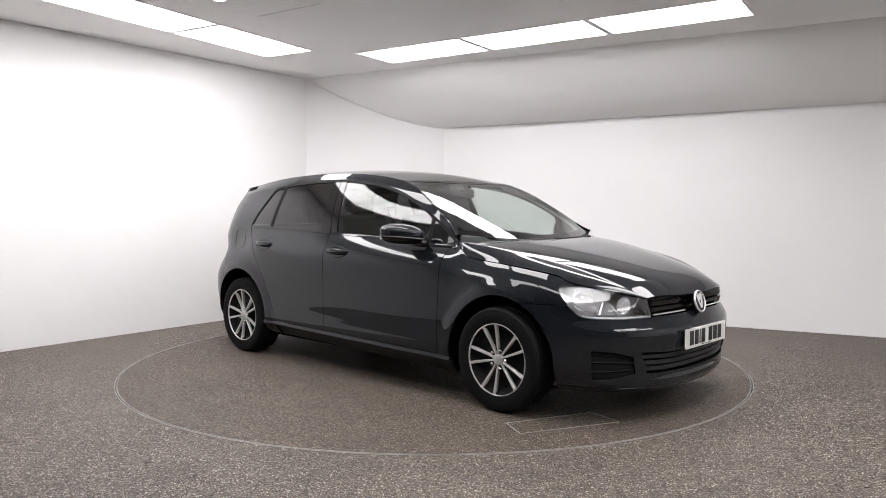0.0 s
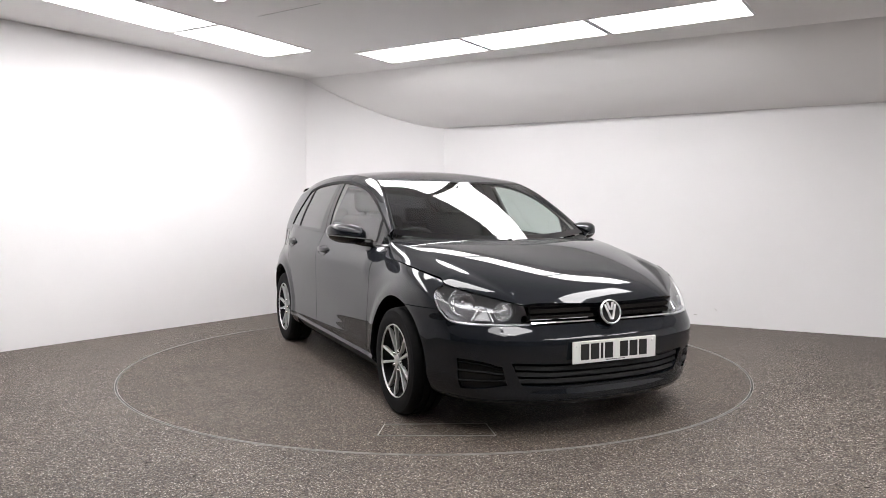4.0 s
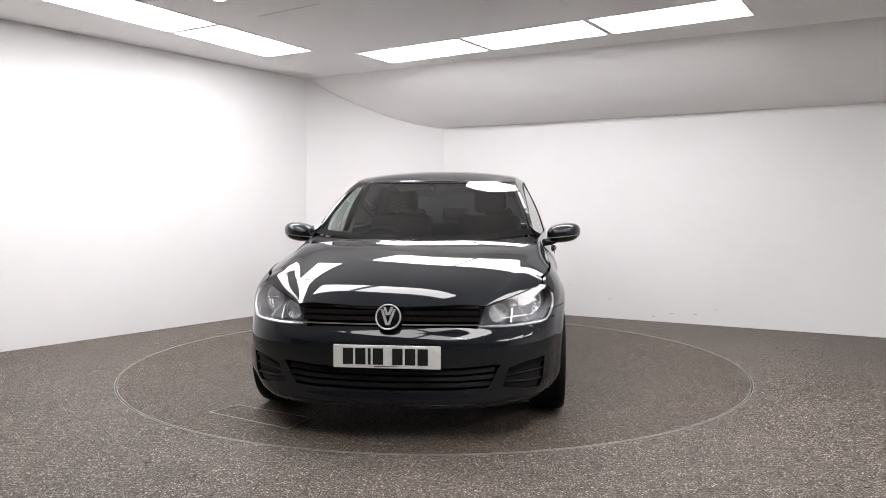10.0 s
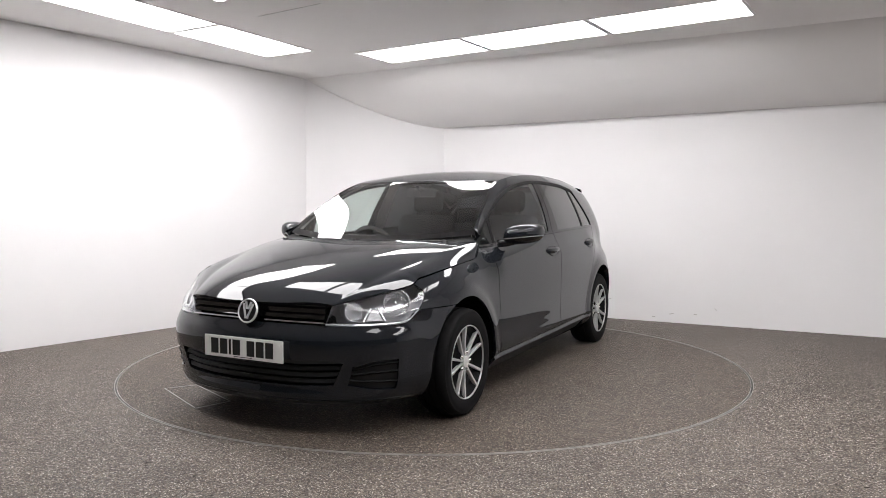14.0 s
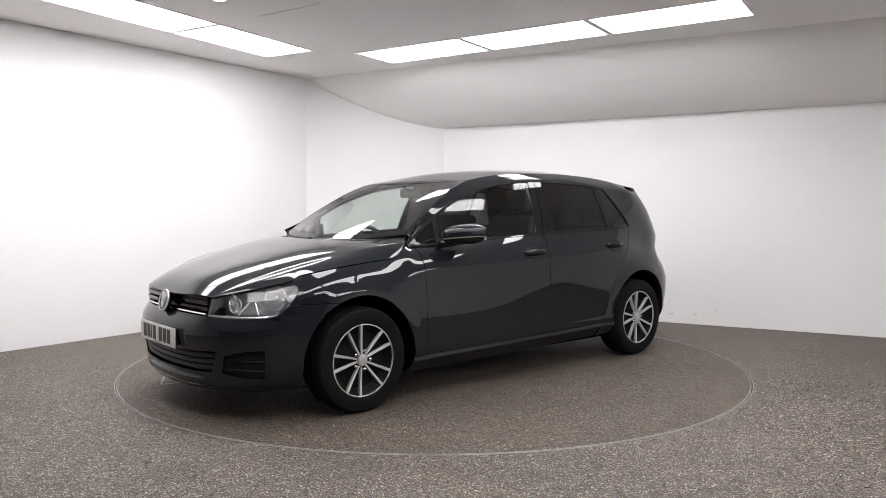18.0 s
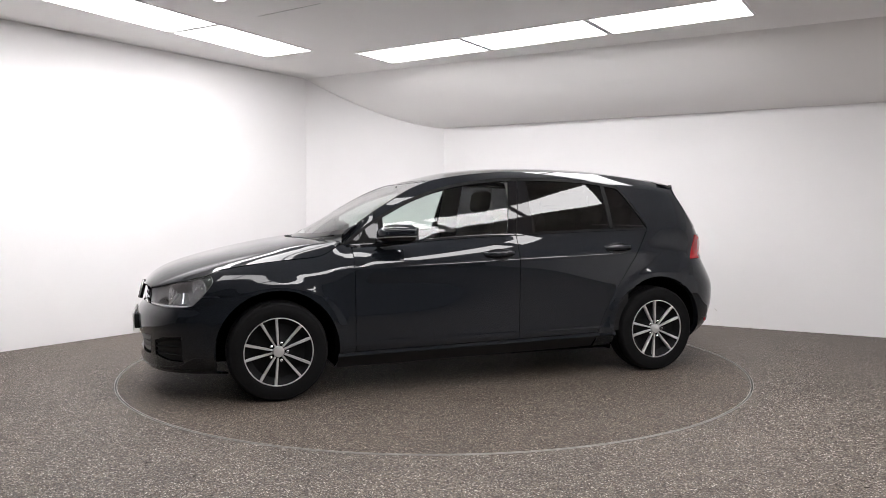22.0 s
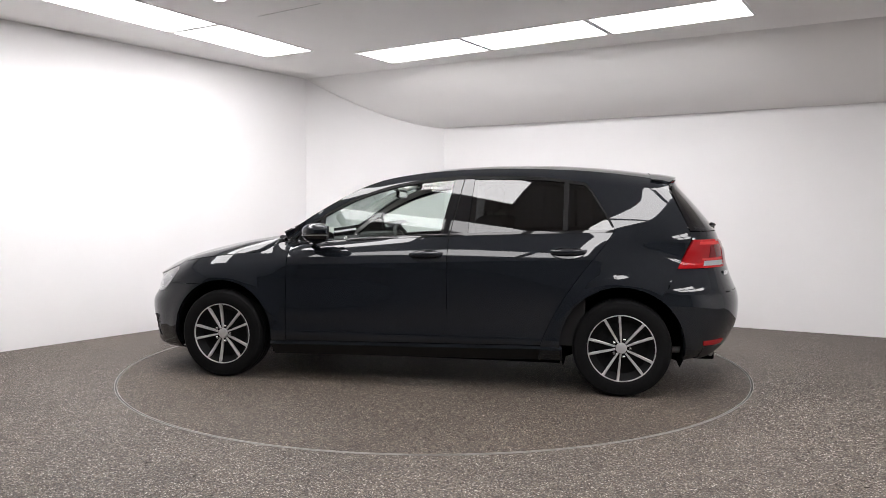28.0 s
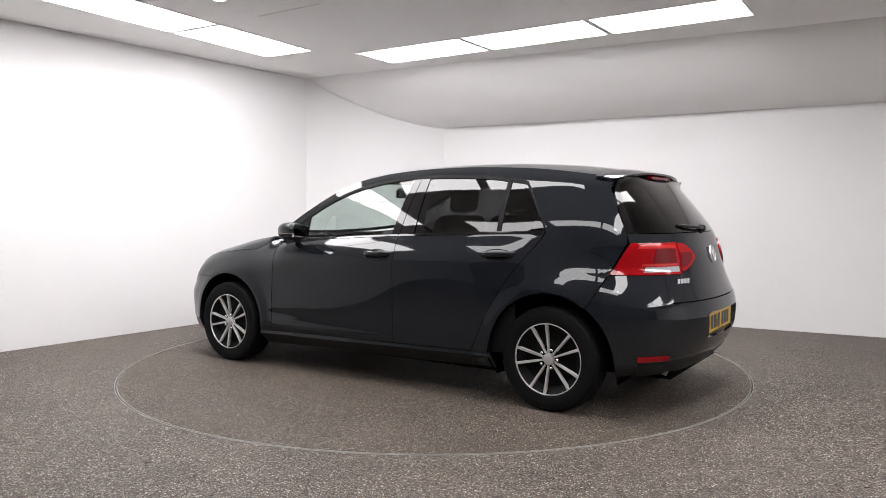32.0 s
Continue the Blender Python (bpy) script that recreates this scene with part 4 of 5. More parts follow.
for s in (1, -1):
    out = Vector((1, s, 0.3))
    shell = lens - np.array([.10, .045, .0])
    lamp = panel("headlight", [shell], LAMP_DARK, car, mirror=s, depth=0, outward=out, label="headlight housing with chrome bowls behind clear lens")
    cover = panel("lens", [lens], LENS, lamp, mirror=s, depth=0, outward=out)
    cover.visible_shadow = False
    wall = [between(lens[:, 0], shell[:, 0], 3), between(lens[:, -1] - [0, 0, .002], shell[:, -1], 3), between(lens[0], shell[0], 3), between(lens[-1], shell[-1], 3)]
    panel("bezel", wall, LAMP_DARK, lamp, mirror=s, depth=0, outward=out)
    for run, wide in ((lens[:, :3], .55), (lens[-3:].transpose(1, 0, 2)[:11, ::-1], .28)):
        a_, b_ = run[:, 0] + [-.005, -.004, .002], run[:, 1] * wide + run[:, 0] * (1 - wide) + [-.012, -.009, .002]
        panel("light_strip", [between(a_, b_, 3)], SILVER, lamp, mirror=s, depth=.008, outward=out)
    part("reflector_bowl", flip(spun(faceted(.064, .050, 14), (1.756, .676, .662), (-60, 0), 56), s), REFLECTOR, lamp, "fluted bright reflector bowl", sharp=14)
    part("bulb_shield", flip(spun([(0, .0), (.010, -.004), (.013, -.014), (.012, -.04), (0, -.04)], (1.752, .668, .662), (-60, 0)), s), CHROME, lamp, smooth=True)
    part("bowl_rim", flip(spun([(.066, -.003), (.070, .003), (.066, .005), (.063, .001), (.066, -.003)], (1.756, .676, .662), (-60, 0), 40), s), SILVER, lamp, smooth=True)
    part("reflector_bowl", flip(spun(faceted(.046, .040, 8), (1.912, .522, .622), (-72, 0), 40), s), REFLECTOR, lamp, "small bright reflector bowl", sharp=14)
    part("bowl_rim", flip(spun([(.047, -.003), (.051, .003), (.047, .005), (.044, .001), (.047, -.003)], (1.912, .522, .622), (-72, 0), 36), s), SILVER, lamp, smooth=True)
    for foot_, head_ in (((1.850, .668, .578), (1.842, .618, .640)), ((1.925, .585, .574), (1.866, .590, .636))):
        part("indicator_frame", flip(tube([foot_, head_], .006, 8), s), SILVER, lamp)
    tri = [(1.905, .590, .578), (1.846, .662, .580), (1.862, .597, .630), (1.850, .612, .632)]
    wedge = [Vector(v) for v in tri] + [Vector(v) - Vector((.05, .03, 0)) for v in tri]
    part("indicator", flip((wedge, [(0, 1, 3, 2), (4, 6, 7, 5), (0, 4, 5, 1), (1, 5, 7, 3), (3, 7, 6, 2), (2, 6, 4, 0)]), s), CLEAR_LAMP, lamp)


def rear_patch(z0, z1, a0, a1, proud, n=16, nz=10):
    """A piece of the tail skin between two turns given as functions of height."""
    z = np.linspace(z0, z1, nz)
    return np.array([[rear_at(a0(v_) + (a1(v_) - a0(v_)) * t, v_, proud) for v_ in z] for t in np.linspace(0, 1, n)])


lamp_front = lambda z: float(rear_turn(np.interp(z, [.785, .955], [-1.642, -1.738]), z))
lamp_split = lambda z: float(rear_turn_y(.478, z))
lamp_tip = curve([(.795, .46), (.815, .405), (.84, .355), (.865, .318), (.88, .312), (.90, .322), (.925, .355), (.943, .392), (.955, .43)], .003)
lamp_end = lambda z: float(rear_turn_y(float(lamp_tip(z)), z))
for s in (1, -1):
    out = Vector((-1, s, 0))
    tl = panel("tail_light", [rear_patch(.784, .957, lamp_front, lambda z: lamp_split(z) + .006, .007)], RED, car, mirror=s, depth=.03, outward=out, label="red wrap-round tail light")
    panel("reversing_lens", [rear_patch(.797, .826, lambda z: lamp_front(z) - .24, lambda z: lamp_split(z) + .025, .010, 12, 5)], WHITE_LAMP, tl, mirror=s, depth=.006, outward=out, label="clear white lens strip")
    panel("brake_lens", [rear_patch(.846, .922, lambda z: lamp_front(z) - .30, lambda z: lamp_split(z) + .05, .0095, 12, 5)], RED_DARK, tl, mirror=s, depth=.006, outward=out, label="darker red lens")
    panel("light_guide", [rear_patch(.926, .944, lambda z: lamp_front(z) - .10, lambda z: lamp_split(z) + .03, .0095, 14, 4)], RED_PALE, tl, mirror=s, depth=.006, outward=out, label="brighter red strip")
    panel("light_guide", [rear_patch(.830, .842, lambda z: lamp_front(z) - .20, lambda z: lamp_split(z) + .03, .0095, 14, 4)], RED_PALE, tl, mirror=s, depth=.006, outward=out)
    panel("gate_lamp", [rear_patch(.798, .952, lambda z: lamp_split(z) - .006, lamp_end, .007, 16, 18)], RED, tailgate, mirror=s, depth=.03, outward=out, label="red lamp on the tailgate")
    panel("fog_lens", [rear_patch(.822, .90, lambda z: lamp_split(z) - .02, lambda z: lamp_end(z) + .05, .0095, 10, 5)], RED_DARK, tailgate, mirror=s, depth=.006, outward=out)
    ref = lambda x: (lambda z: float(rear_turn(x, z)))
    panel("reflector", [rear_patch(.318, .346, ref(-1.80), ref(-1.925), .007, 14, 4)], RED, rear_bumper, mirror=s, depth=.01, outward=out, label="low red reflector")
    lk = rear_patch(.70, .995, lambda z: lamp_front(max(min(z, .955), .79)) + .03, lambda z: lamp_split(z) - .05, -.012, 12, 12)
    panel("lamp_bed", [lk], LINER, car, mirror=s, depth=0, outward=out)

# badges and plates: plain shapes only
def disc_badge(name, at, tilt, radius, parent, back):
    """A chrome ring on a black disc with plain slanted bars."""
    m = Matrix.Translation(at) @ Euler((0, radians(tilt), 0)).to_matrix().to_4x4()
    q_ = Euler((0, 0, radians(-90 if back > 0 else 90))).to_matrix().to_4x4()
    put = lambda data: ([m @ q_ @ Vector(v) for v in data[0]], data[1])
    base = part(name, put(lathe([(0, .006), (radius * .9, .004), (radius, -.004), (radius, -.02), (0, -.02)], 48)), GLOSS_BLACK, parent, "round badge with chrome ring", smooth=True, sharp=35)
    part("ring", put(lathe([(radius, .0), (radius * .97, .009), (radius * .90, .010), (radius * .86, .005), (radius * .9, -.004), (radius, .0)], 48)), BADGE, base, smooth=True)
    for sgn in (1, -1):
        for x0, x1, z0, z1 in ((.06, .50, -.62, .60), (.06, .28, .12, .74)):
            b = box(-.105, .105, -.3, .35, 0, 1)
            vs = []
            for v_ in b.verts:
                t_ = v_.co.z
                vs.append(((x0 + (x1 - x0) * t_ + v_.co.x) * radius * sgn, .004 + .012 * v_.co.y, (z0 + (z1 - z0) * t_) * radius))
            fs = [[w_.index for w_ in f.verts] for f in b.faces]
            b.free()
            part("bar", put((vs, [tuple(reversed(f)) if sgn < 0 else tuple(f) for f in fs])), BADGE, base)
    return base


disc_badge("front_badge", (2.098, 0, .617), -14, .064, car, 1)
disc_badge("rear_badge", (-1.990, 0, .875), 12, .052, tailgate, -1)


def number_plate(at, tilt, facing, board, parent):
    """A plate with plain black bars for its characters."""
    m = Matrix.Translation(at) @ Euler((0, radians(tilt), 0)).to_matrix().to_4x4()
    body = part("number_plate", moved(box(-.004, .004, -.26, .26, -.0555, .0555, .003), m), board, parent, "number plate with black bars")
    y = -.213 * facing
    for k in range(7):
        wide = .050 if k not in (2,) else .014
        if k == 4:
            y += .033 * facing
        c = y + wide / 2 * facing
        part("plate_bar", moved(box(.004 * facing - .0008, .004 * facing + .0008, c - wide / 2, c + wide / 2, -.038, .041), m), INK, body)
        y += (wide + .011) * facing
    part("plate_bar", moved(box(.004 * facing - .0006, .004 * facing + .0006, -.06, .06, -.0475, -.0445), m), INK, body)
    for yy in (-.236, .236):
        part("screw_cap", moved(box(.004 * facing - .003, .004 * facing + .003, yy - .006, yy + .006, .026, .038, .003), m), PLATE_WHITE if board == PLATE_WHITE else PLATE_YELLOW, body)
    return body


number_plate((2.140, 0, .431), 0, 1, PLATE_WHITE, front_bumper)
part("plate_bracket", box(2.09, 2.136, -.22, .22, .385, .475, .004), PLASTIC, front_bumper)
number_plate((-2.042, 0, .487), 0, -1, PLATE_YELLOW, rear_bumper)
part("plate_bracket", box(-2.037, -2.01, -.22, .22, .445, .53, .004), PLASTIC, rear_bumper)
for k in range(4):
    p_ = rear_at(float(rear_turn_y(.535 - .026 * k, .745)), .745, .003)
    q_ = rear_at(float(rear_turn_y(.515 - .026 * k, .745)), .745, .003)
    a_, b_ = Vector(p_), Vector(q_)
    d_ = (b_ - a_).normalized()
    n_ = Vector((0, 0, 1)).cross(d_).normalized()
    h_ = Vector((0, 0, .013))
    o_ = n_ * .0035
    cs = [a_ - h_ - o_, b_ - h_ - o_, b_ + h_ - o_, a_ + h_ - o_, a_ - h_ + o_, b_ - h_ + o_, b_ + h_ + o_, a_ + h_ + o_]
    part("badge_bar", (cs, [(0, 1, 2, 3), (7, 6, 5, 4), (0, 4, 5, 1), (1, 5, 6, 2), (2, 6, 7, 3), (3, 7, 4, 0)]), CHROME, tailgate, "small chrome model badge bar")

# rear wiper, rear brake lamp, exhaust
wp = [Vector(rear_at(.0, 1.03, .02)), Vector(rear_at(float(rear_turn_y(.10, 1.035)), 1.036, .026)), Vector(rear_at(float(rear_turn_y(.26, 1.04)), 1.042, .02)), Vector(rear_at(float(rear_turn_y(.36, 1.045)), 1.05, .010))]
part("rear_wiper", tube(wp, .009, 8), PLASTIC, tailgate, smooth=True)
part("wiper_pivot", spun([(0, .03), (.02, .028), (.026, .01), (.026, -.02), (0, -.02)], rear_at(0, 1.025, .0), (90, 0)), PLASTIC, tailgate, smooth=True)
part("brake_lamp", box(-1.670, -1.642, -.16, .16, 1.322, 1.339, .004), RED_DARK, tailgate, "high red brake lamp")
part("exhaust_pipe", tube([(-1.6, .50, .245), (-1.80, .50, .245), (-1.85, .50, .243), (-1.885, .50, .230)], .021, 16), STEEL, car, smooth=True, sharp=40)

# ---- car: mirrors, handles, wipers ----
def door_mirror(s, door):
    def blob(z_lo, z_hi, grow=1.0):
        vs, fs, n, m = [], [], 40, 20
        for i in range(m + 1):
            f = z_lo + (z_hi - z_lo) * i / m
            r = max(0.0, 1 - abs(f) ** 2.5) ** (1 / 2.5)
            for j in range(n):
                a = 2 * math.pi * j / n
                c, d = math.cos(a), math.sin(a)
                ex_, ey_ = math.copysign(abs(c) ** .8, c), math.copysign(abs(d) ** .8, d)
                x_ = ex_ * (.135 if c > 0 else .055) * r * grow
                y_ = ey_ * .112 * r * grow
                x_ -= .035 * (ey_ * r) + .02 * ey_ * ey_ * r
                vs.append((.585 + x_, s * (.905 + y_), .985 + .012 * ey_ * r + f * .064 * grow))
        for i in range(m):
            for j in range(n):
                q0 = (i * n + j, i * n + (j + 1) % n, (i + 1) * n + (j + 1) % n, (i + 1) * n + j)
                fs.append(q0 if s > 0 else tuple(reversed(q0)))
        fs.append(tuple(range(n)) if s < 0 else tuple(reversed(range(n))))
        top_ = tuple(m * n + j for j in range(n))
        fs.append(top_ if s > 0 else tuple(reversed(top_)))
        return vs, fs
    shell_ = part("door_mirror", blob(-.28, 1.0), PAINT, door, "painted mirror housing", smooth=True, sharp=60)
    part("lower_cover", blob(-1.0, -.36), GLOSS_BLACK, shell_, smooth=True, sharp=60)
    part("side_indicator", blob(-.37, -.27, 1.015), CLEAR_LAMP, shell_, "thin indicator strip", smooth=True, sharp=60)
    g = [(.527, s * .815, .945), (.497, s * .995, .955), (.497, s * .992, 1.030), (.527, s * .82, 1.025)]
    part("mirror_glass", ([Vector(v) for v in g] + [Vector(v) + Vector((.02, 0, 0)) for v in g], [(0, 1, 2, 3), (7, 6, 5, 4), (0, 4, 5, 1), (1, 5, 6, 2), (2, 6, 7, 3), (3, 7, 4, 0)]), MIRROR, shell_)
    foot = [(.70, s * .775, .925), (.66, s * .82, .930), (.60, s * .87, .945)]
    part("mirror_arm", tube(foot, .024, 14), GLOSS_BLACK, shell_, smooth=True)


def door_handle(x0, z0, s, door):
    n = 14
    pts = []
    for i in range(n + 1):
        t = i / n
        x = x0 + .112 - .224 * t
        lift = .030 * math.sin(math.pi * t) ** .35
        pts.append((x, float(side(x, z0)) + lift - .008, z0 + .006 * t))
    vs, fs, m = [], [], 12
    for i, p_ in enumerate(pts):
        k = .75 + .25 * math.sin(math.pi * i / n)
        for j in range(m):
            a = 2 * math.pi * j / m
            vs.append((p_[0], s * (p_[1] + .008 * k * math.cos(a)), p_[2] + .0175 * k * math.sin(a)))
    for i in range(n):
        for j in range(m):
            f = (i * m + j, i * m + (j + 1) % m, (i + 1) * m + (j + 1) % m, (i + 1) * m + j)
            fs.append(f if s < 0 else tuple(reversed(f)))
    fs += [tuple(range(m)), tuple(n * m + j for j in range(m))]
    grip = part("door_handle", (vs, fs), PAINT, door, "painted pull handle", smooth=True, sharp=50)
    # flat black disc paints the shade of the body-coloured hollow behind the grip
    cup = np.array([[on_side(x0 + .098 * math.cos(b) * r, z0 - .004 + .035 * math.sin(b) * r) + np.array([0, .0014 - .0, 0]) for r in (0.0, .5, .85, 1.0)] for b in np.linspace(0, 2 * math.pi, 29)])
    panel("cup_shade", [cup], GLOSS_BLACK, grip, mirror=s, depth=0, outward=Vector((0, s, 0)))
    # raised ring added to catch the bright outline of the hollow's edge
    part("cup_rim", tube([(v[0], v[1] * s, v[2]) for v in cup[:-1, -1]], .0032, 8, True), PAINT, grip, smooth=True)


for s, fd, rd in zip((1, -1), front_doors, rear_doors):
    door_mirror(s, fd)
    door_handle(-.100, .850, s, fd)
    door_handle(-.995, .876, s, rd)
flap_x, flap_z = -1.415, .905
ring_ = [on_side(flap_x + .085 * math.copysign(abs(math.cos(a)) ** .6, math.cos(a)), flap_z + .075 * math.copysign(abs(math.sin(a)) ** .6, math.sin(a))) + np.array([0, .0006, 0]) for a in np.linspace(0, 2 * math.pi, 60, endpoint=False)]
part("filler_flap", tube([(v[0], -v[1], v[2]) for v in ring_], .0016, 5, True), GLOSS_BLACK, quarters[1], "shut line of the filler flap")
for y0, y1 in ((.58, .02), (-.02, -.52)):
    pts = []
    for t in np.linspace(0, 1, 8):
        y = y0 + (y1 - y0) * t
        x = 1.105 - (1.105 - .93) * (abs(y) / .7) ** 2.2
        pts.append((x + .004, y, .942 + .004 * math.sin(math.pi * t)))
    arm = part("wiper", tube(pts, .008, 8), PLASTIC, car, "black wiper arm at rest", smooth=True)
    part("wiper_pivot", spun([(0, .02), (.013, .018), (.018, 0), (.018, -.02), (0, -.02)], (pts[0][0] + .02, y0 * .96, .938), (0, 90), 16), PLASTIC, arm, smooth=True)

# ---- car: wheels ----
TYRE = lathe([(.186, -.085), (.197, -.094), (.245, -.100), (.278, -.096), (.291, -.084), (.2965, -.060), (.2965, -.048), (.290, -.046), (.290, -.040), (.298, -.038), (.298, -.004), (.291, -.002), (.291, .004),
              (.298, .006), (.298, .038), (.290, .040), (.290, .046), (.2965, .048), (.2965, .060), (.291, .084), (.284, .092), (.278, .0965), (.272, .097), (.262, .0985), (.258, .0995), (.245, .100), (.222, .098), (.210, .0965), (.204, .093), (.194, .085)], 96)
RIM = lathe([(.2045, .090), (.2035, .0955), (.1995, .0965), (.1975, .092), (.1975, .07), (.2045, .07), (.2045, .090)], 96)
BACK = lathe([(.195, -.08), (.1962, .084), (.187, .074), (.160, .048), (.11, .046), (.075, .058), (.062, .066), (0, .066), (0, .03), (.18, .02), (.18, -.08), (.195, -.08)], 64)
CAP = lathe([(0, .086), (.024, .0858), (.031, .083), (.0335, .076), (.0335, .06), (0, .06)], 40)
NUT = lathe([(0, .020), (.006, .019), (.0095, .013), (.0105, .0), (0, .0)], 12)


def spoke_data(a):
    """A slim tapered blade, its face raised, from the hub to the rim at the angle a."""
    vs, fs, n = [], [], 10
    for i in range(n + 1):
        t = i / n
        r = .036 + (.198 - .036) * t
        w = .0054 + .0028 * t
        y = .078 + .012 * t**1.5
        for dx, dy in ((-w, -.020), (-w, -.002), (-w * .75, .0), (w * .75, .0), (w, -.002), (w, -.020)):
            ca, sa = math.cos(a), math.sin(a)
            vs.append((r * ca - dx * sa, y + dy, r * sa + dx * ca))
    for i in range(n):
        for j in range(5):
            fs.append((i * 6 + j, i * 6 + j + 1, i * 6 + 7 + j, i * 6 + 6 + j))
    return vs, fs


wheel_meshes = {"tyre": mesh_of("tyre", *TYRE, RUBBER, True), "rim": mesh_of("rim", *RIM, ALLOY, True), "wheel": mesh_of("wheel", *BACK, WHEEL_BLACK, True),
                "hub_cap": mesh_of("hub_cap", *CAP, ALLOY, True), "wheel_nut": mesh_of("wheel_nut", *NUT, CHROME, True)}
for key in ("tyre", "rim", "wheel", "hub_cap"):
    wheel_meshes[key].set_sharp_from_angle(angle=radians(32))
spokes = []
for k in range(5):
    for d in (-13.5, 13.5):
        me = mesh_of("spoke", *spoke_data(radians(90 - 17 + 72 * k + d)), ALLOY, True)
        me.set_sharp_from_angle(angle=radians(30))
        spokes.append(me)


def wheel(x, y, s):
    hub = new("wheel", wheel_meshes["wheel"])
    hub.parent = car
    hub["label"] = "black wheel with ten slim silver spokes"
    hub.matrix_basis = pose(x, y * s, WHEEL_Z - .002, 0, 0, 0 if s > 0 else 180)
    for key in ("tyre", "rim", "hub_cap"):
        new(key, wheel_meshes[key]).parent = hub
    for me in spokes:
        new("spoke", me).parent = hub
    for k in range(5):
        n = new("wheel_nut", wheel_meshes["wheel_nut"])
        n.parent = hub
        a = radians(90 + 19 + 72 * k)
        n.matrix_basis = pose(.054 * math.cos(a), .066, .054 * math.sin(a))


for x, y in ((AX, .777), (-AX, .756)):
    for s in (1, -1):
        wheel(x, y, s)

# ---- car: wheel housings and underside ----
for ax in (AX, -AX):
    for s in (1, -1):
        ang = np.linspace(-.36, math.pi + .36, 40)
        if ax > 0:
            ang = np.linspace(-.30, math.pi + .34, 40)
        pts = np.array([arch(a, ax, (ARCH_R if ax > 0 else ARCH_REAR) + .003) for a in ang])
        rim_y = raw_side(pts[:, 0], pts[:, 1]) - .004
        o = np.stack([pts[:, 0], rim_y, pts[:, 1]], -1)
        i_ = np.stack([pts[:, 0], 0 * rim_y + .48, pts[:, 1]], -1)
        c_ = np.stack([0 * pts[:, 0] + ax, 0 * rim_y + .48, 0 * pts[:, 1] + WHEEL_Z], -1)
        panel("wheel_housing", [between(o, i_, 6), between(i_, c_, 3)], LINER, car, mirror=s, depth=0, outward=Vector((0, s, -1)))
part("underbody", box(-1.90, 1.98, -.47, .47, .185, .24, .01), LINER, car)
part("underbody", box(-.95, .95, -.79, .79, .18, .26, .01), LINER, car)
part("bulkhead", box(.93, .97, -.72, .72, .24, .90), LINER, car)
# plain black box, added unseen so nothing shows through the nose
part("engine_bay_fill", box(1.0, 1.72, -.45, .45, .26, .64, .02), LINER, car)
part("nose_beam", box(1.66, 1.93, -.60, .60, .22, .40, .02), LINER, car)
part("nose_beam", box(1.80, 2.00, -.42, .42, .40, .60, .02), LINER, car)
part("load_floor", box(-1.88, -1.10, -.50, .50, .30, .62, .01), LINER, car)

# ---- car: cabin ----
part("cabin_floor", box(-1.1, .93, -.78, .78, .262, .29), LINER, car)
liner = np.stack([X, Yr, Zr], -1)[3:-1, :-1] + [0, 0, -.035]
panel("headliner", [liner], TRIM_PALE, car, both=True, depth=0, outward=Vector((0, 0, -1)))
for s, fd, rd in zip((1, -1), front_doors, rear_doors):
    for x0, x1, own in ((.84, -.22, fd), (-.26, -1.10, rd)):
        x = np.linspace(x0, x1, 24)
        g = on_side(*np.moveaxis(between(np.stack([x, 0 * x + .30], -1), np.stack([x, sill_line(x) - .004], -1), 10), -1, 0))
        g[..., 1] -= .06 + .0 * g[..., 1]
        g[:, -1, 1] += .035
        panel("door_trim", [g], PLASTIC, own, mirror=s, depth=0, outward=Vector((0, -s, 0)))
    x = np.linspace(-.24, -.40, 5)
    g = on_side(*np.moveaxis(between(np.stack([x, 0 * x + .95], -1), np.stack([x, glass_top(x)], -1), 8), -1, 0))
    g[..., 1] -= .04
    panel("pillar_lining", [g], TRIM_PALE, car, mirror=s, depth=0, outward=Vector((0, -s, 0)))
    k_ = np.linspace(.90, .20, 24)
    a_run = np.stack([k_, edge_y(k_) - .03, edge_z(k_) - .02], -1)
    b_run = on_side(k_, top_line(k_)) - [0, .025, 0]
    panel("pillar_lining", [between(a_run, b_run, 3)], TRIM_PALE, car, mirror=s, depth=0, outward=Vector((0, -s, 0)))


def soft_box(x0, x1, y0, y1, z0, z1, r, lean=0.0):
    b = box(x0, x1, y0, y1, z0, z1, r, 4)
    for v_ in b.verts:
        v_.co.x -= (v_.co.z - z0) * lean
    return b


dash = part("dashboard", soft_box(.50, .985, -.70, .70, .62, .925, .06), PLASTIC, car, smooth=True)
part("binnacle", soft_box(.50, .72, -.52, -.20, .86, .965, .04), PLASTIC, dash, smooth=True)
part("screen", box(.495, .505, -.10, .10, .78, .87, .003), GLOSS_BLACK, dash)
wheel_ring = []
for k in range(40):
    a = 2 * math.pi * k / 40
    wheel_ring.append(Vector((.36 + .075 * math.sin(a), -.36 + .185 * math.cos(a), .845 + .165 * math.sin(a))))
sw = part("steering_wheel", tube(wheel_ring, .016, 10, True), PLASTIC, car, smooth=True)
part("boss", soft_box(.36, .42, -.43, -.29, .79, .89, .03), PLASTIC, sw, smooth=True)
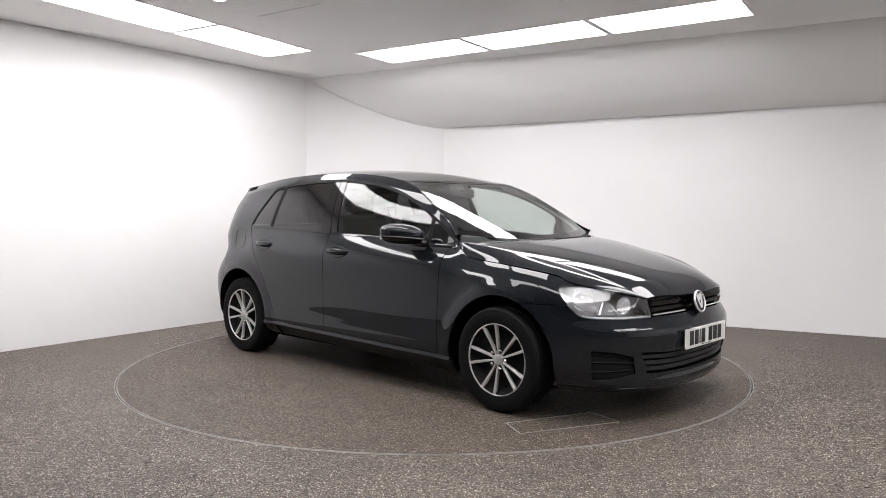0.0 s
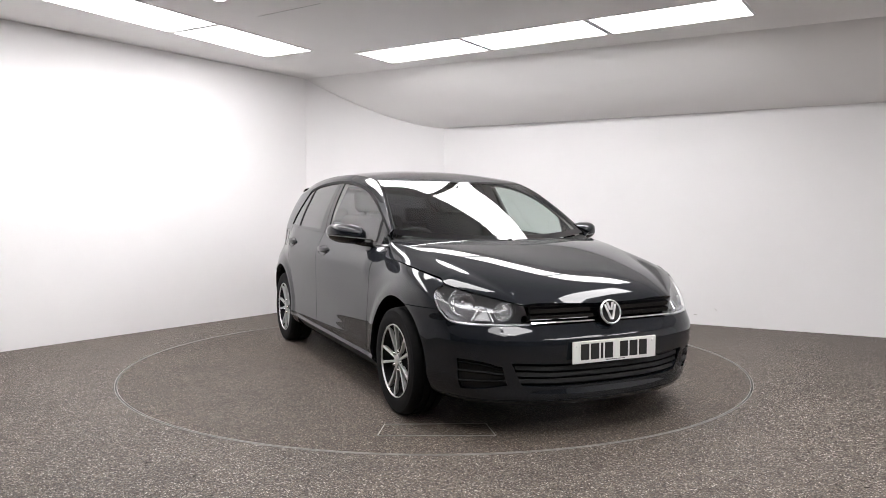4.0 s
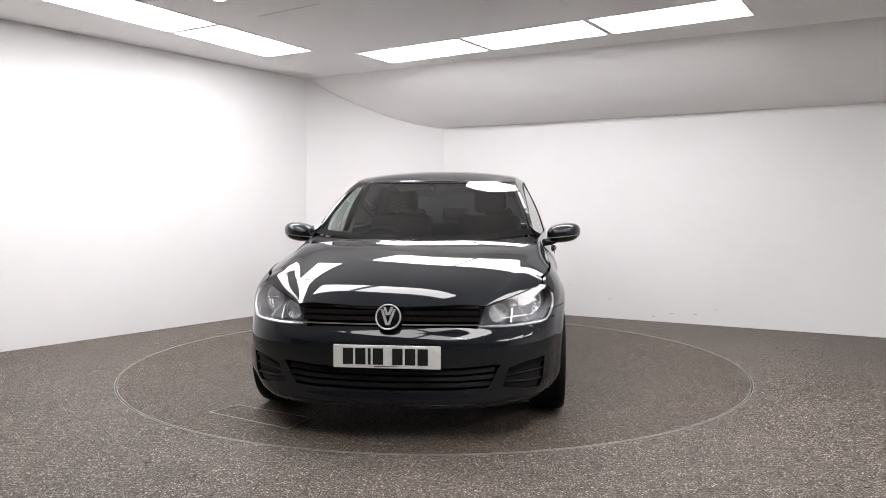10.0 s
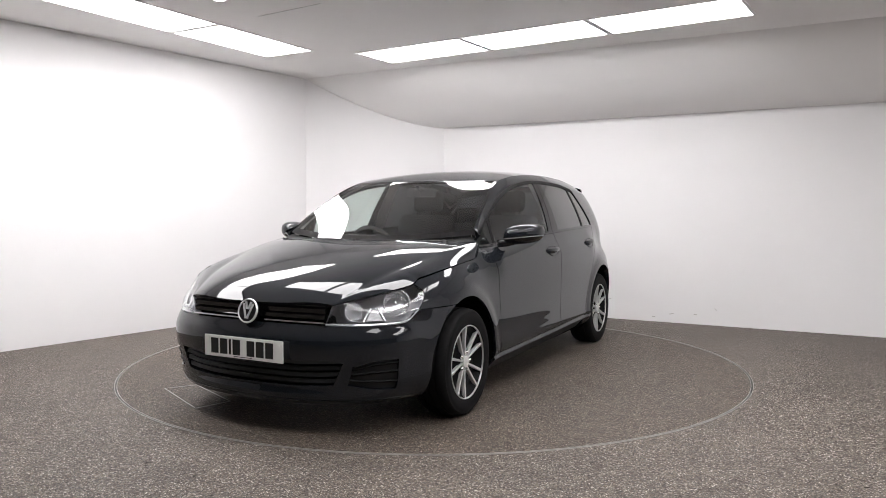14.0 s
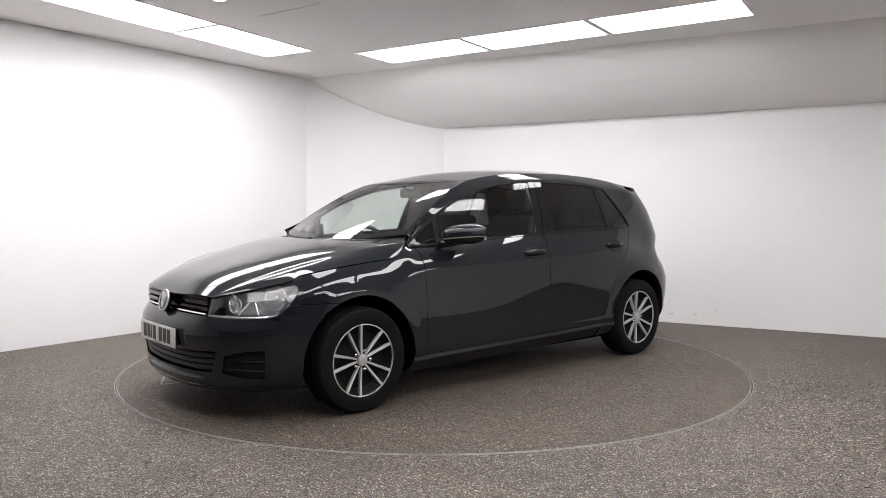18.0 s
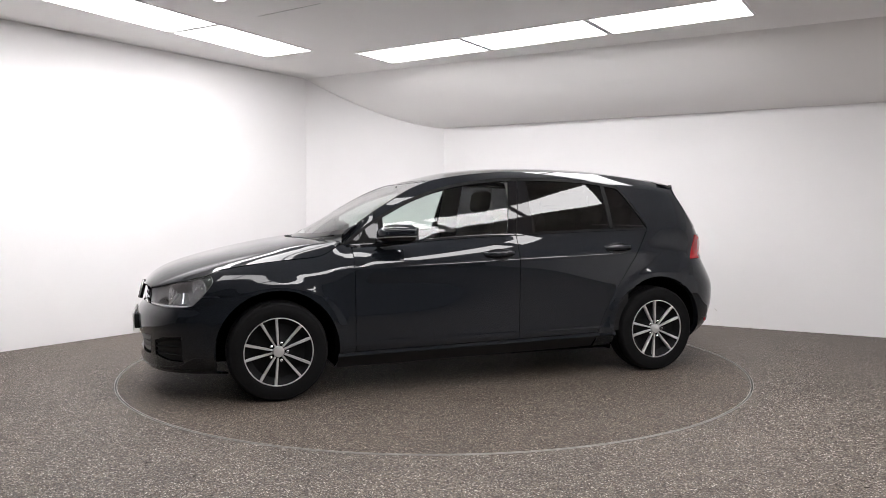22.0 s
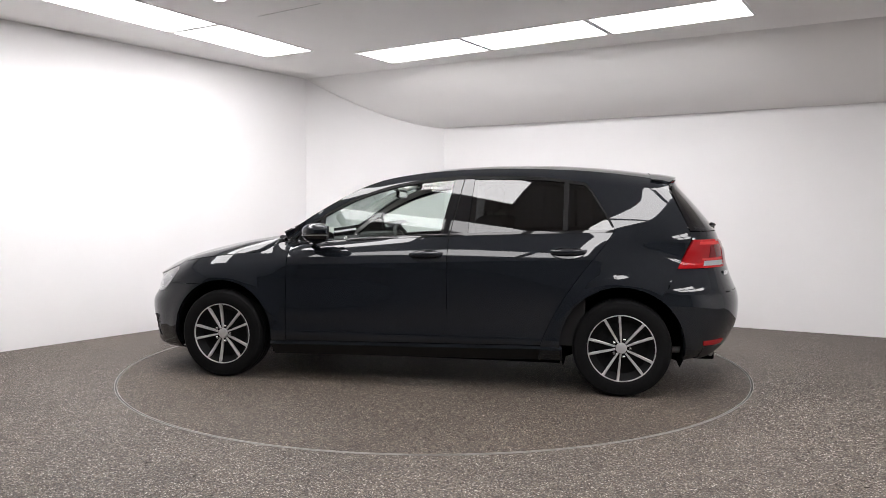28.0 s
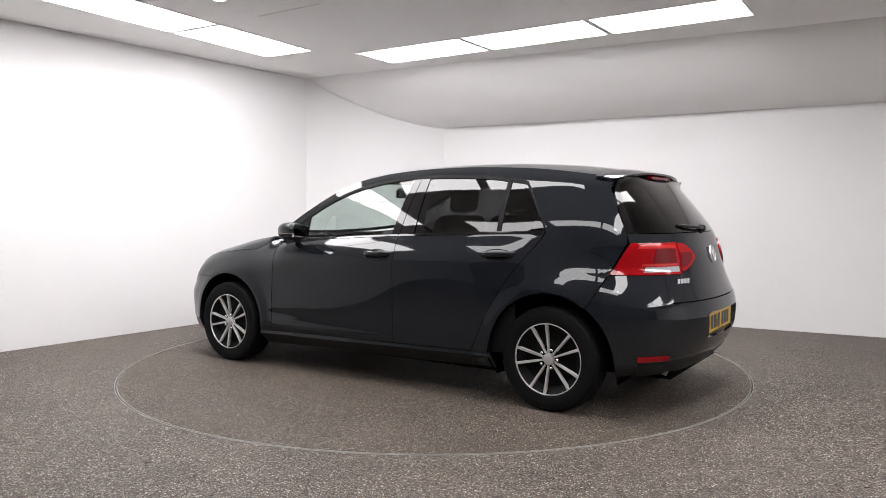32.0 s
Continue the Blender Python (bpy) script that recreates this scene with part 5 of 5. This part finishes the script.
part("column", tube([(.38, -.36, .84), (.55, -.36, .78)], .035, 12), PLASTIC, sw, smooth=True)
for dy in (.17, -.17):
    part("wheel_arm", tube([(.385, -.36, .84), (.365, -.36 + dy, .86)], .014, 8), PLASTIC, sw, smooth=True)
rvm = part("interior_mirror", soft_box(.285, .310, -.115, .115, 1.225, 1.29, .012), GLOSS_BLACK, car, "interior mirror under the windscreen", smooth=True)
part("mirror_stem", tube([(.30, 0, 1.27), (.36, 0, 1.30)], .012, 8), PLASTIC, rvm, smooth=True)
part("mirror_face", box(.281, .285, -.105, .105, 1.232, 1.283, .001), MIRROR, rvm)
for s in (1, -1):
    seat = part("front_seat", soft_box(-.30, .22, s * .36 - .25, s * .36 + .25, .42, .60, .06), FABRIC, car, "dark fabric front seat", smooth=True)
    part("backrest", soft_box(-.36, -.22, s * .36 - .25, s * .36 + .25, .55, 1.10, .06, .28), FABRIC, seat, smooth=True)
    part("headrest", soft_box(-.50, -.40, s * .36 - .13, s * .36 + .13, 1.12, 1.29, .045, .15), FABRIC, seat, smooth=True)
    part("headrest_post", tube([(-.44, s * .36 - .05, 1.05), (-.46, s * .36 - .05, 1.15)], .007, 8), CHROME, seat)
bench = part("rear_seat", soft_box(-1.10, -.62, -.64, .64, .42, .60, .06), FABRIC, car, "dark fabric rear bench", smooth=True)
part("backrest", soft_box(-1.16, -1.02, -.64, .64, .55, 1.02, .06, .3), FABRIC, bench, smooth=True)
for y in (-.40, 0, .40):
    part("headrest", soft_box(-1.32, -1.23, y - .12, y + .12, 1.03, 1.16, .04, .15), FABRIC, bench, smooth=True)
part("parcel_shelf", box(-1.72, -1.30, -.55, .55, .95, .97, .005), PLASTIC, car)


# ---- what moves: the turntable and the car on it ----
def turn(t):
    return -44.04 - 5.3325 * t


def motions():
    walk(table, [(t, pose(0, 0, 0, 0, 0, turn(t))) for t in range(0, 33)])
    walk(car, [(t, pose(0, 0, 0, 0, 0, turn(t)) @ pose(-0.0395, 0.0253, 0.0, 0, 0, 0.30)) for t in range(0, 33)])


motions()
